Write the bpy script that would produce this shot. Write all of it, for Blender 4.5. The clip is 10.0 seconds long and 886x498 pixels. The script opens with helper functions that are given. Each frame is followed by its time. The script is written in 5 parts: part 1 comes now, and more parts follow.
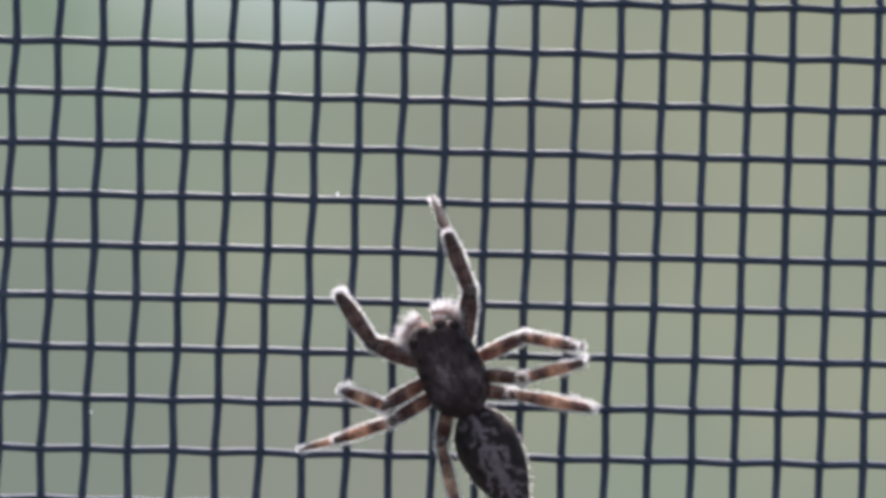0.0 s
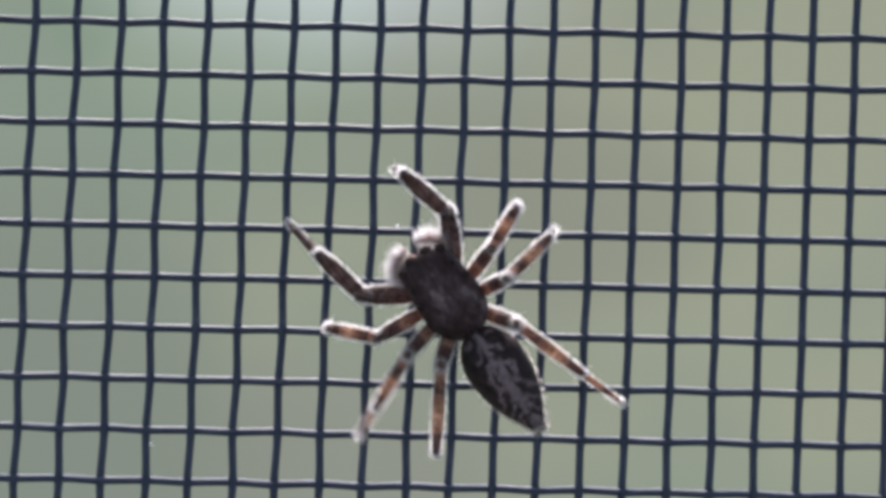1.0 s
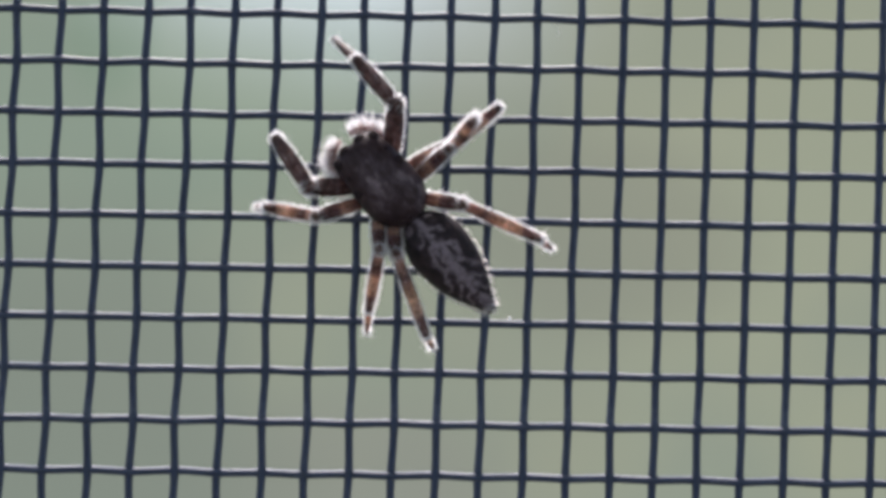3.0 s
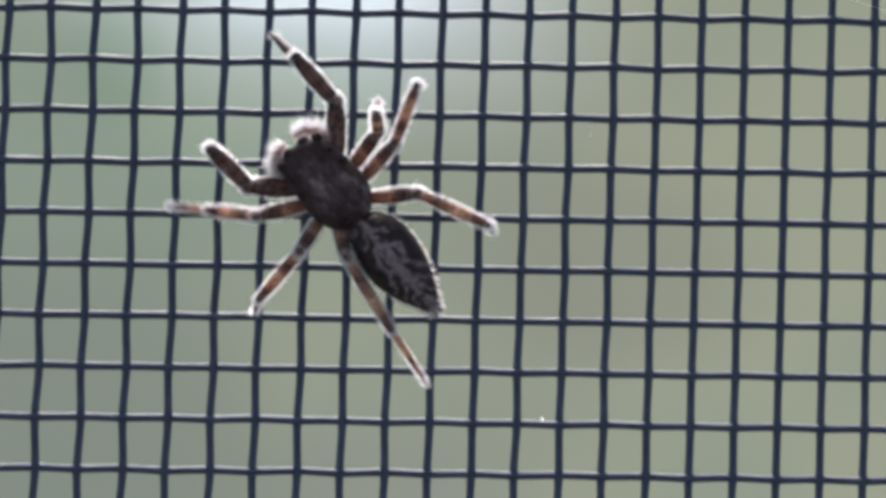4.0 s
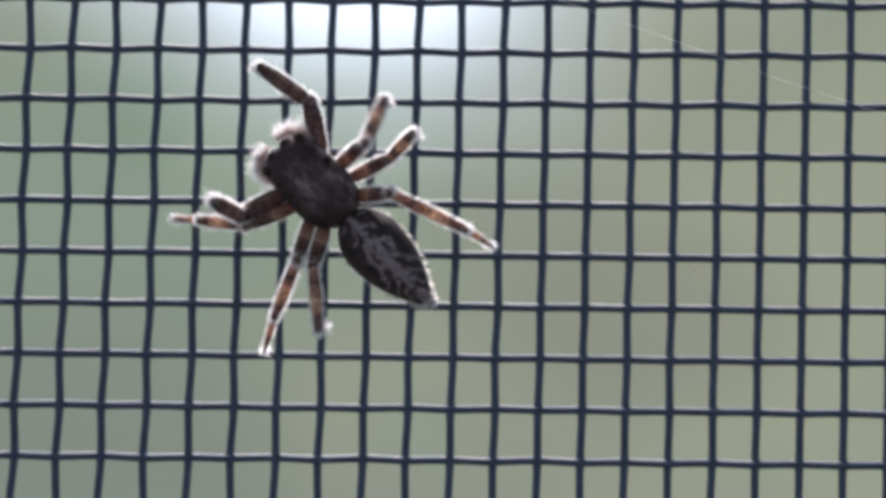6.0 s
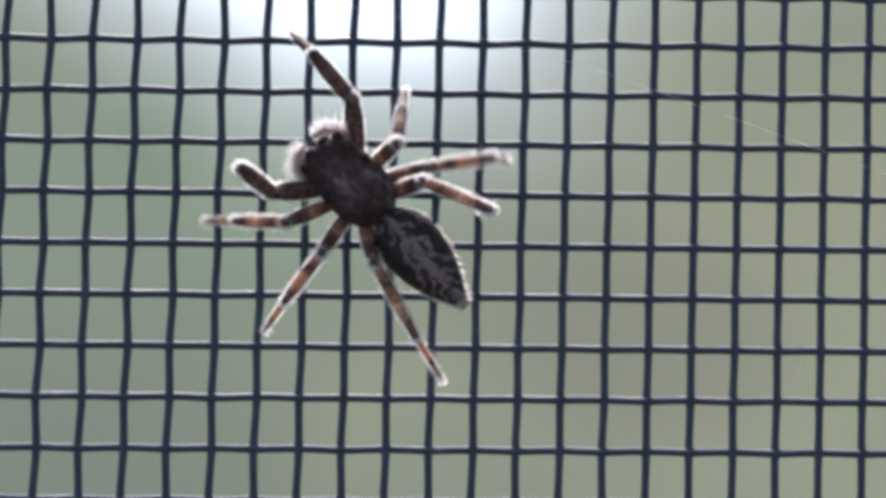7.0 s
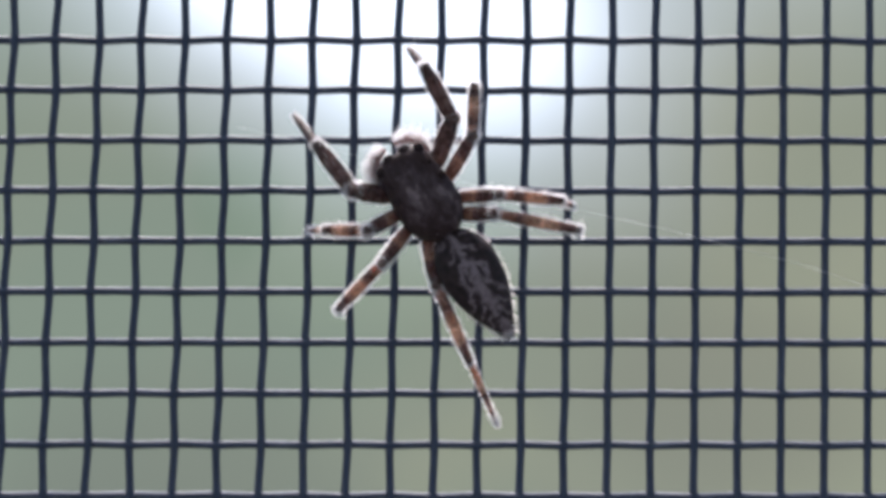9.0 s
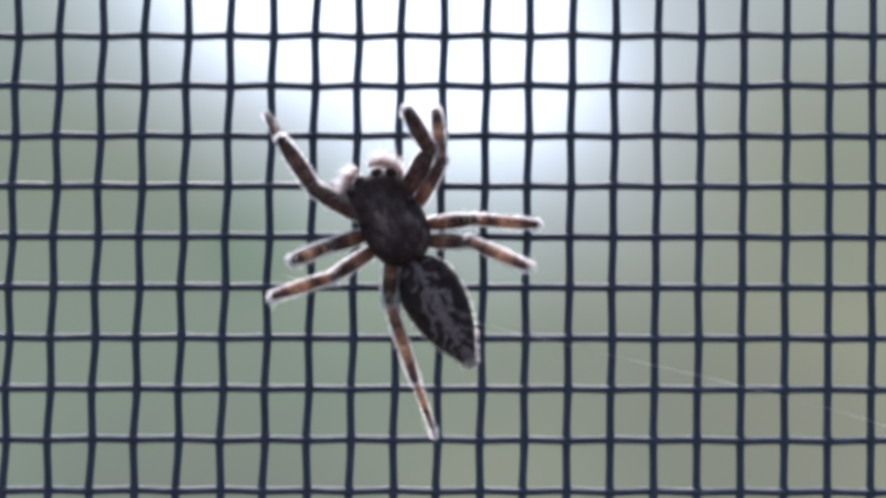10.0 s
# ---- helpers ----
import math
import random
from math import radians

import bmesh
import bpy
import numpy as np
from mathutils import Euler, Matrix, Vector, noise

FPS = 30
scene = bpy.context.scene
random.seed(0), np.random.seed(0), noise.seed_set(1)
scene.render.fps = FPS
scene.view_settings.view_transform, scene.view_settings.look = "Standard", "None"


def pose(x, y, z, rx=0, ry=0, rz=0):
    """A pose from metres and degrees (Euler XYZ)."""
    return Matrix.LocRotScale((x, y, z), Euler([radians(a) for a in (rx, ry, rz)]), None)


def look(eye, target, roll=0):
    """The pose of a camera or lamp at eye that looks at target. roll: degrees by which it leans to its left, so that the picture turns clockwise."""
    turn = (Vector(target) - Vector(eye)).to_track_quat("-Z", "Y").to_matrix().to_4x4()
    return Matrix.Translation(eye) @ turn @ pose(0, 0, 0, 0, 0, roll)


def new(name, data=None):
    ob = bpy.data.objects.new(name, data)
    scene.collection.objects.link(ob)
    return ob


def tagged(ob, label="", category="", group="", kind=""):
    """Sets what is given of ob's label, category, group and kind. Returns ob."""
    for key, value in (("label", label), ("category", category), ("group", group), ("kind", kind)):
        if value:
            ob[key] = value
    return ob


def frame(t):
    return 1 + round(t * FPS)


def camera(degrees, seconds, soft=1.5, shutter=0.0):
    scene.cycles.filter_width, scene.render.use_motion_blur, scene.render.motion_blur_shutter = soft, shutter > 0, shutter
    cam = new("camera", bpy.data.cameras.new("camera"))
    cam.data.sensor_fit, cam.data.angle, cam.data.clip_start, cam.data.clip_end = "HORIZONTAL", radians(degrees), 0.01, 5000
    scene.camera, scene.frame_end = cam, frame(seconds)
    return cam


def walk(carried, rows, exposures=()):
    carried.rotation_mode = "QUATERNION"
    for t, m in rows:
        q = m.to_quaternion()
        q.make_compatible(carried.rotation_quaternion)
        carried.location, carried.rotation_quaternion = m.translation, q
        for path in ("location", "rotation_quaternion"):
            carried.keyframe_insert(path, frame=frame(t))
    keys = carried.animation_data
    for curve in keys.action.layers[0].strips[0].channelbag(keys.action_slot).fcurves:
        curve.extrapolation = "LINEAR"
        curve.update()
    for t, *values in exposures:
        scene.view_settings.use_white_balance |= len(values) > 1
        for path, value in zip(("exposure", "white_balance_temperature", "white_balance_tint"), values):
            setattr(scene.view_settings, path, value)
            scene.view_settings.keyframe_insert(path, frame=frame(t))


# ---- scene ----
cam = camera(40.0, 10.0, soft=3.8, shutter=0.5)
walk(cam, [
    (0.0, pose(0.01504, -0.03977, -0.00846, 90.44, -1.32, -0.63)),
    (0.5, pose(0.01361, -0.03972, -0.00763, 90.58, -1.37, -0.23)),
    (1.0, pose(0.01353, -0.03965, -0.00763, 90.67, -1.33, 0.03)),
    (1.5, pose(0.01273, -0.03957, -0.00825, 90.73, -1.33, 0.36)),
    (2.0, pose(0.01173, -0.03960, -0.00775, 90.76, -1.23, 0.62)),
    (2.2, pose(0.01123, -0.03958, -0.00705, 90.76, -1.24, 0.61)),
    (3.3, pose(0.00918, -0.03955, -0.00388, 90.95, -1.03, -0.43)),
    (3.5, pose(0.00890, -0.03955, -0.00314, 91.05, -1.02, -0.39)),
    (4.0, pose(0.00850, -0.03950, -0.00175, 91.07, -0.95, -0.33)),
    (4.5, pose(0.00814, -0.03953, -0.00047, 91.22, -0.93, -0.12)),
    (5.0, pose(0.00761, -0.03953, -0.00007, 91.43, -0.94, 0.10)),
    (5.5, pose(0.00706, -0.03952, 0.00090, 91.60, -0.85, 0.43)),
    (5.7, pose(0.00660, -0.03949, 0.00132, 91.85, -0.79, 0.40)),
    (6.8, pose(0.00168, -0.03963, 0.00497, 91.89, -0.59, -0.90)),
    (7.0, pose(0.00119, -0.03963, 0.00535, 91.70, -0.59, -0.91)),
    (7.5, pose(-0.00071, -0.03968, 0.00622, 91.82, -0.49, -0.42)),
    (8.0, pose(-0.00257, -0.03965, 0.00769, 91.81, -0.42, -0.21)),
    (8.5, pose(-0.00454, -0.03975, 0.00934, 92.10, -0.16, -0.27)),
    (9.0, pose(-0.00520, -0.03983, 0.01139, 92.33, -0.08, 0.05)),
    (9.5, pose(-0.00616, -0.03985, 0.01353, 92.42, -0.16, 0.26)),
    (10.0, pose(-0.00637, -0.03988, 0.01638, 92.09, -0.07, 0.42)),
], exposures=((0.0, 1.72, 6410, 17), (5.5, 1.68, 6410, 17), (7.0, 1.64, 6410, 17), (8.5, 1.65, 6360, 17.5), (9.5, 1.58, 6280, 18.5), (10.0, 1.57, 6230, 19)))

# ---- light ----
world = bpy.data.worlds.new("world")
scene.world = world
world.use_nodes = True
wn = world.node_tree.nodes
sky = wn.new("ShaderNodeTexSky")
sky.sky_type = "NISHITA"
sky.sun_disc = False
sky.sun_elevation = radians(59)
sky.sun_rotation = radians(-10)
world.node_tree.links.new(sky.outputs["Color"], wn["Background"].inputs["Color"])
wn["Background"].inputs["Strength"].default_value = 0.135

# A hazy sun stands behind the screen, high up, so the spider is lit from its belly side.
sun_data = bpy.data.lights.new("sun", "SUN")
sun_data.energy = 5.0
sun_data.angle = radians(24)
sun_data.color = (1.0, 0.95, 0.88)
sun = new("sun", sun_data)
sun.matrix_world = look((-0.3, 1.75, 3.0), (0, 0, 0))

MM = 0.001
PITCH_X = 25.4 / 18 * MM      # 18 upright wires to the inch
PITCH_Z = 1.658 * MM
LEAN = 0.0171                 # the upright wires lean a little off square


# ---- materials ----
def material(name):
    m = bpy.data.materials.new(name)
    m.use_nodes = True
    return m, m.node_tree.nodes, m.node_tree.links, m.node_tree.nodes["Principled BSDF"]


def ramp(nodes, stops, interpolation="LINEAR"):
    r = nodes.new("ShaderNodeValToRGB")
    r.color_ramp.interpolation = interpolation
    while len(r.color_ramp.elements) < len(stops):
        r.color_ramp.elements.new(0.5)
    for e, (p, c) in zip(r.color_ramp.elements, stops):
        e.position, e.color = p, (*c, 1)
    return r


def noise_tex(nodes, links, coords, scale, detail=3.0, rough=0.55):
    n = nodes.new("ShaderNodeTexNoise")
    n.inputs["Scale"].default_value = scale
    n.inputs["Detail"].default_value = detail
    n.inputs["Roughness"].default_value = rough
    links.new(coords, n.inputs["Vector"])
    return n


def calc(nodes, links, op, a, b=None, c=None):
    n = nodes.new("ShaderNodeMath")
    n.operation = op
    for k, v in enumerate((a, b, c)):
        if v is None:
            continue
        if isinstance(v, (int, float)):
            n.inputs[k].default_value = v
        else:
            links.new(v, n.inputs[k])
    return n.outputs[0]


def bump(nodes, links, height, bsdf, strength, distance):
    b = nodes.new("ShaderNodeBump")
    b.inputs["Strength"].default_value = strength
    b.inputs["Distance"].default_value = distance
    links.new(height, b.inputs["Height"])
    links.new(b.outputs["Normal"], bsdf.inputs["Normal"])


def wire_material():
    """Dark blue-grey vinyl over glass thread, slightly glossy, with dust."""
    m, n, l, b = material("wire_vinyl")
    co = n.new("ShaderNodeTexCoord").outputs["Object"]
    info = n.new("ShaderNodeObjectInfo")
    t = noise_tex(n, l, co, 900, 4)
    r = ramp(n, [(0.3, (0.028, 0.034, 0.054)), (0.62, (0.038, 0.045, 0.070)), (0.85, (0.086, 0.093, 0.118))])
    l.new(t.outputs["Fac"], r.inputs["Fac"])
    l.new(r.outputs["Color"], b.inputs["Base Color"])
    rough = calc(n, l, "MULTIPLY_ADD", info.outputs["Random"], 0.10, 0.54)
    l.new(rough, b.inputs["Roughness"])
    b.inputs["Specular IOR Level"].default_value = 0.19
    fine = noise_tex(n, l, co, 9000, 3)
    bump(n, l, fine.outputs["Fac"], b, 0.25, 0.00002)
    return m


def thin_material(name, colour, translucency, roughness=0.6, bands=None, mottle=2200):
    """A surface that lets some light through; bands: stops along the segment's length."""
    m, n, l, b = material(name)
    co = n.new("ShaderNodeTexCoord").outputs["Object"]
    t = noise_tex(n, l, co, mottle, 4, 0.65)
    if bands:
        at = n.new("ShaderNodeAttribute")
        at.attribute_name = "along"
        f = calc(n, l, "MULTIPLY_ADD", calc(n, l, "SUBTRACT", t.outputs["Fac"], 0.5), 0.32, at.outputs["Fac"])
        r = ramp(n, bands)
        l.new(f, r.inputs["Fac"])
        mp = n.new("ShaderNodeMapping")
        mp.inputs["Scale"].default_value = (1.0, 1.0, 0.22)
        l.new(co, mp.inputs["Vector"])
        streak = noise_tex(n, l, mp.outputs["Vector"], 7000, 4, 0.7)
        fleck = noise_tex(n, l, co, 3800, 3, 0.6)
        spread = calc(n, l, "MULTIPLY_ADD", fleck.outputs["Fac"], 0.55, calc(n, l, "MULTIPLY", streak.outputs["Fac"], 0.45))
        k = ramp(n, [(0.39, (0.24, 0.20, 0.19)), (0.46, (0.56, 0.51, 0.50)), (0.54, (0.95, 0.91, 0.90)), (0.64, (1.40, 1.37, 1.36))])
        l.new(spread, k.inputs["Fac"])
        mul = n.new("ShaderNodeMix")
        mul.data_type, mul.blend_type = "RGBA", "MULTIPLY"
        mul.inputs["Factor"].default_value = 1.0
        l.new(r.outputs["Color"], mul.inputs["A"])
        l.new(k.outputs["Color"], mul.inputs["B"])
        base = mul.outputs["Result"]
    else:
        r = ramp(n, [(0.25, tuple(0.75 * c for c in colour)), (0.75, colour)])
        l.new(t.outputs["Fac"], r.inputs["Fac"])
        base = r.outputs["Color"]
    l.new(base, b.inputs["Base Color"])
    b.inputs["Roughness"].default_value = roughness
    b.inputs["Specular IOR Level"].default_value = 0.2
    if bands:
        # flesh: light from behind scatters through the segment
        b.inputs["Subsurface Weight"].default_value = translucency
        b.inputs["Subsurface Radius"].default_value = (1.0, 0.55, 0.38)
        b.inputs["Subsurface Scale"].default_value = 0.30 * MM
        translucency = 0.55
    tr = n.new("ShaderNodeBsdfTranslucent")
    l.new(base, tr.inputs["Color"])
    mix = n.new("ShaderNodeMixShader")
    mix.inputs[0].default_value = translucency
    l.new(b.outputs[0], mix.inputs[1])
    l.new(tr.outputs[0], mix.inputs[2])
    l.new(mix.outputs[0], n["Material Output"].inputs["Surface"])
    fine = noise_tex(n, l, co, 12000, 2)
    bump(n, l, fine.outputs["Fac"], b, 0.4, 0.00003)
    return m


def carapace_material():
    """Near-black brown shell with sparse grey-brown scales in streaks."""
    m, n, l, b = material("carapace_scales")
    co = n.new("ShaderNodeTexCoord").outputs["Object"]
    mp = n.new("ShaderNodeMapping")
    mp.inputs["Scale"].default_value = (1.0, 0.55, 1.0)
    l.new(co, mp.inputs["Vector"])
    big = noise_tex(n, l, mp.outputs["Vector"], 1500, 3)
    small = noise_tex(n, l, mp.outputs["Vector"], 6500, 3, 0.7)
    f = calc(n, l, "MULTIPLY_ADD", small.outputs["Fac"], 0.42, calc(n, l, "MULTIPLY", big.outputs["Fac"], 0.78))
    r = ramp(n, [(0.44, (0.020, 0.0105, 0.0105)), (0.60, (0.034, 0.0205, 0.0210)), (0.70, (0.066, 0.045, 0.047)), (0.82, (0.14, 0.102, 0.106))])
    l.new(f, r.inputs["Fac"])
    l.new(r.outputs["Color"], b.inputs["Base Color"])
    b.inputs["Roughness"].default_value = 0.5
    b.inputs["Specular IOR Level"].default_value = 0.10
    bump(n, l, small.outputs["Fac"], b, 0.6, 0.00004)
    return m


def abdomen_material():
    """Black scales with grey-brown mottling and paired grey strokes that form chevrons towards the tip."""
    m, n, l, b = material("abdomen_blotches")
    co = n.new("ShaderNodeTexCoord").outputs["Object"]
    sep = n.new("ShaderNodeSeparateXYZ")
    l.new(co, sep.inputs[0])
    wob = calc(n, l, "SUBTRACT", noise_tex(n, l, co, 1500, 2).outputs["Fac"], 0.5)
    wob2 = calc(n, l, "SUBTRACT", noise_tex(n, l, co, 4200, 2, 0.5).outputs["Fac"], 0.5)
    x = calc(n, l, "MULTIPLY", sep.outputs["X"], 1 / MM)
    y = calc(n, l, "MULTIPLY", sep.outputs["Y"], 1 / MM)
    ax = calc(n, l, "ABSOLUTE", calc(n, l, "MULTIPLY_ADD", wob, 0.30, x))
    ax = calc(n, l, "MULTIPLY_ADD", wob2, 0.20, ax)
    yy = calc(n, l, "ADD", calc(n, l, "MULTIPLY_ADD", wob, -0.5, y), calc(n, l, "MULTIPLY", wob2, 0.2))
    # grey scale strokes either side of the middle: across, back, to across, back, half width
    pale = None
    for xa, ya, xb, yb, wide in ((0.0, 0.12, 0.0, 1.5, 0.13), (0.02, 1.4, 0.0, 3.0, 0.20), (0.30, 0.36, 0.52, 0.46, 0.05), (0.10, 0.70, 0.44, 0.98, 0.08), (0.14, 1.25, 0.46, 1.62, 0.10),
                                 (0.42, 1.60, 0.36, 2.05, 0.08), (0.18, 1.95, 0.66, 2.58, 0.07), (0.14, 2.48, 0.58, 3.02, 0.06), (0.12, 2.92, 0.44, 3.36, 0.055), (0.0, 3.45, 0.0, 3.95, 0.20)):
        ex, ey = xb - xa, yb - ya
        px, py = calc(n, l, "ADD", ax, -xa), calc(n, l, "MULTIPLY_ADD", yy, -1.0, -ya)
        u = calc(n, l, "MULTIPLY", calc(n, l, "MULTIPLY_ADD", px, ex, calc(n, l, "MULTIPLY", py, ey)), 1 / (ex * ex + ey * ey))
        u.node.use_clamp = True
        qx, qy = calc(n, l, "MULTIPLY_ADD", u, -ex, px), calc(n, l, "MULTIPLY_ADD", u, -ey, py)
        d = calc(n, l, "SQRT", calc(n, l, "MULTIPLY_ADD", qx, qx, calc(n, l, "MULTIPLY", qy, qy)))
        d = calc(n, l, "MULTIPLY_ADD", calc(n, l, "ADD", d, -wide), -6.5, 0.6)
        d.node.use_clamp = True
        pale = d if pale is None else calc(n, l, "MAXIMUM", pale, d)
    small = noise_tex(n, l, co, 5200, 4, 0.7)
    brown = noise_tex(n, l, co, 2600, 3, 0.6)
    f = calc(n, l, "MULTIPLY", pale, calc(n, l, "MULTIPLY_ADD", small.outputs["Fac"], 2.2, -0.25))
    f = calc(n, l, "MAXIMUM", f, calc(n, l, "MULTIPLY_ADD", brown.outputs["Fac"], 1.2, -0.40))
    r = ramp(n, [(0.05, (0.0110, 0.0066, 0.0070)), (0.34, (0.027, 0.0165, 0.0170)), (0.62, (0.072, 0.0520, 0.0550)), (1.0, (0.145, 0.110, 0.117))])
    l.new(f, r.inputs["Fac"])
    l.new(r.outputs["Color"], b.inputs["Base Color"])
    b.inputs["Roughness"].default_value = 0.65
    b.inputs["Specular IOR Level"].default_value = 0.15
    bump(n, l, small.outputs["Fac"], b, 0.6, 0.00004)
    return m


def eye_material():
    m, n, l, b = material("eye_black")
    b.inputs["Base Color"].default_value = (0.024, 0.0150, 0.0150, 1)
    b.inputs["Roughness"].default_value = 0.8
    b.inputs["Specular IOR Level"].default_value = 0.1
    return m


def rough_material(name, low, high, scale, roughness=0.8):
    m, n, l, b = material(name)
    co = n.new("ShaderNodeTexCoord").outputs["Object"]
    big = noise_tex(n, l, co, scale, 4)
    small = noise_tex(n, l, co, scale * 12, 4)
    f = calc(n, l, "MULTIPLY_ADD", small.outputs["Fac"], 0.4, calc(n, l, "MULTIPLY", big.outputs["Fac"], 0.6))
    r = ramp(n, [(0.3, low), (0.7, high)])
    l.new(f, r.inputs["Fac"])
    l.new(r.outputs["Color"], b.inputs["Base Color"])
    b.inputs["Roughness"].default_value = roughness
    bump(n, l, small.outputs["Fac"], b, 0.3, 0.004)
    return m


def backdrop_material():
    """A glowing sheet painted as the garden far out of focus: soft greens with one bright gap of sky."""
    m, n, l, b = material("painted_garden_glow")
    n.remove(b)
    co = n.new("ShaderNodeTexCoord").outputs["Object"]
    sep = n.new("ShaderNodeSeparateXYZ")
    l.new(co, sep.inputs[0])
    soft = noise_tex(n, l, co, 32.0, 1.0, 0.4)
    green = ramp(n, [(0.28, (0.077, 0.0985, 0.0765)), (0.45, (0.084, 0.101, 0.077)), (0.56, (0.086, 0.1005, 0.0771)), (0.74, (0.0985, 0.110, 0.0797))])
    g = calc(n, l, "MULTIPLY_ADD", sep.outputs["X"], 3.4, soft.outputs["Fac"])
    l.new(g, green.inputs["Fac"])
    # greyer, darker and lighter soft patches painted into the glow
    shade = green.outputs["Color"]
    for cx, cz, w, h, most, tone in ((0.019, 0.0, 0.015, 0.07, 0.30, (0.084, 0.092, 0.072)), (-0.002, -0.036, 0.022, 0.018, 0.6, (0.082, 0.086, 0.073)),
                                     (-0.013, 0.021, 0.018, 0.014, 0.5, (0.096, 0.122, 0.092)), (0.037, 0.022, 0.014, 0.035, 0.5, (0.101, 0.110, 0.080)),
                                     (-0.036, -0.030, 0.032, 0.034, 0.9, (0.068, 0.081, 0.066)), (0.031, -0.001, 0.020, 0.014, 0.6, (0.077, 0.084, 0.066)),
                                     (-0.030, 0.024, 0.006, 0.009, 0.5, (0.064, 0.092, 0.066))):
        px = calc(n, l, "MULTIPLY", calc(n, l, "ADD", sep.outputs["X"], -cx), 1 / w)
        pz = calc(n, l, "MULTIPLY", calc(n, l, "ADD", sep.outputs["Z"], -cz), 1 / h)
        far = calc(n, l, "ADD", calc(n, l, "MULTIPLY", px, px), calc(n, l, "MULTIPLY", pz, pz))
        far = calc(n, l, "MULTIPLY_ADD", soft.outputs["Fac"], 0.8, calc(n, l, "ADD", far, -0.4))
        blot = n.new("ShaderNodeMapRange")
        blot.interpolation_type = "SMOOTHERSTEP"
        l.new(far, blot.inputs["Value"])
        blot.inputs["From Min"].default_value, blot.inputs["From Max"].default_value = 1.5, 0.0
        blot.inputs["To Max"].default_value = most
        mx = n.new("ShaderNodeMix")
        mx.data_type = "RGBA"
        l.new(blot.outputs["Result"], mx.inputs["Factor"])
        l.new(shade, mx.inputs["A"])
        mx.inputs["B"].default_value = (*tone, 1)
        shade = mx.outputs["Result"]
    # sky light painted as a gap in the leaves: a blunt oval that leans, with a bright heart and a wide soft border
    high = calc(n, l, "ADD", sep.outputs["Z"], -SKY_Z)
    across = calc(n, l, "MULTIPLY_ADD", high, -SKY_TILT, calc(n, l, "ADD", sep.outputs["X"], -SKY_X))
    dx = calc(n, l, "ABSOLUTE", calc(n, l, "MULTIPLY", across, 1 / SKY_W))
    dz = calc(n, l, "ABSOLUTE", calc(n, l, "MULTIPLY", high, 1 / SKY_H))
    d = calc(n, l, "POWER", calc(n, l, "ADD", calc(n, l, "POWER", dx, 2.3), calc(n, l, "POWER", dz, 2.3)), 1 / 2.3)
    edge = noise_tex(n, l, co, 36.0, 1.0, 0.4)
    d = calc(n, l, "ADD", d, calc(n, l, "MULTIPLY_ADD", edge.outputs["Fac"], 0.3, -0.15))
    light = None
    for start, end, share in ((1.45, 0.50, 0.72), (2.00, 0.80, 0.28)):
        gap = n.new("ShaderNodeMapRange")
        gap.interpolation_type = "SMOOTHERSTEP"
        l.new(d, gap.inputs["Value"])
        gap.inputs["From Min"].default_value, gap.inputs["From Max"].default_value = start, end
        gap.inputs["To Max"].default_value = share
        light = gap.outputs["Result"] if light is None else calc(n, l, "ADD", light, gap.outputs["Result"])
    # a faint wide halo of sky light painted round the gap
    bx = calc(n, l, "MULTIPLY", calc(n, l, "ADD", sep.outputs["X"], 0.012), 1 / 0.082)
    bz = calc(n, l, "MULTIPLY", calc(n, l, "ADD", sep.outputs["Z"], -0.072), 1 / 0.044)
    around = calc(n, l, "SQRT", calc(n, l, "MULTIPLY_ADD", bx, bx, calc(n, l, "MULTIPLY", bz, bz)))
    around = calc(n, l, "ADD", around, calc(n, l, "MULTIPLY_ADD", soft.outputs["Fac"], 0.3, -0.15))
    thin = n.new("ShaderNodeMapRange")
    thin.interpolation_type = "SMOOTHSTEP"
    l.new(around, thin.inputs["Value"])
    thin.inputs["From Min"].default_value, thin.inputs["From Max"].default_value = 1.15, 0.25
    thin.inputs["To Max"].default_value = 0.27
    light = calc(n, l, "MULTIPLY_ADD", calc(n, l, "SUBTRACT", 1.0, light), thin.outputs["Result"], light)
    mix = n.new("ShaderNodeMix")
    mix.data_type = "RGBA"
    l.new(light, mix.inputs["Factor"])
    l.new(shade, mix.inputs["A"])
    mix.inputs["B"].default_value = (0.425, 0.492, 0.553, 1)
    # the sheet emits its painted colours itself
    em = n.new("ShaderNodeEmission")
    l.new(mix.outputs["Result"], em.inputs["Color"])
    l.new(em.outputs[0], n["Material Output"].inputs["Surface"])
    return m


BACK_Y = 0.11                 # the glowing painted sheet, close behind the screen
# place, size and lean of the painted sky glow
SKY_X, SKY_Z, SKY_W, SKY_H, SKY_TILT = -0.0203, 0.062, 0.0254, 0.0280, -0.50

WIRE = wire_material()
CARAPACE = carapace_material()
ABDOMEN = abdomen_material()
EYE = eye_material()
HAIR = thin_material("pale_hair", (0.94, 0.92, 0.93), 0.85, 0.5, mottle=2000)
DARK_HAIR = thin_material("grey_hair", (0.80, 0.75, 0.74), 0.85, 0.5, mottle=2000)
SCALE_HAIR = thin_material("brown_hair", (0.26, 0.20, 0.20), 0.6, 0.5, mottle=2000)
AMBER = thin_material("amber_skin", None, 0.9, 0.4, [(0.0, (0.62, 0.34, 0.12)), (1.0, (0.62, 0.34, 0.12))])
PALP = thin_material("palp_skin", (0.50, 0.31, 0.27), 0.6)
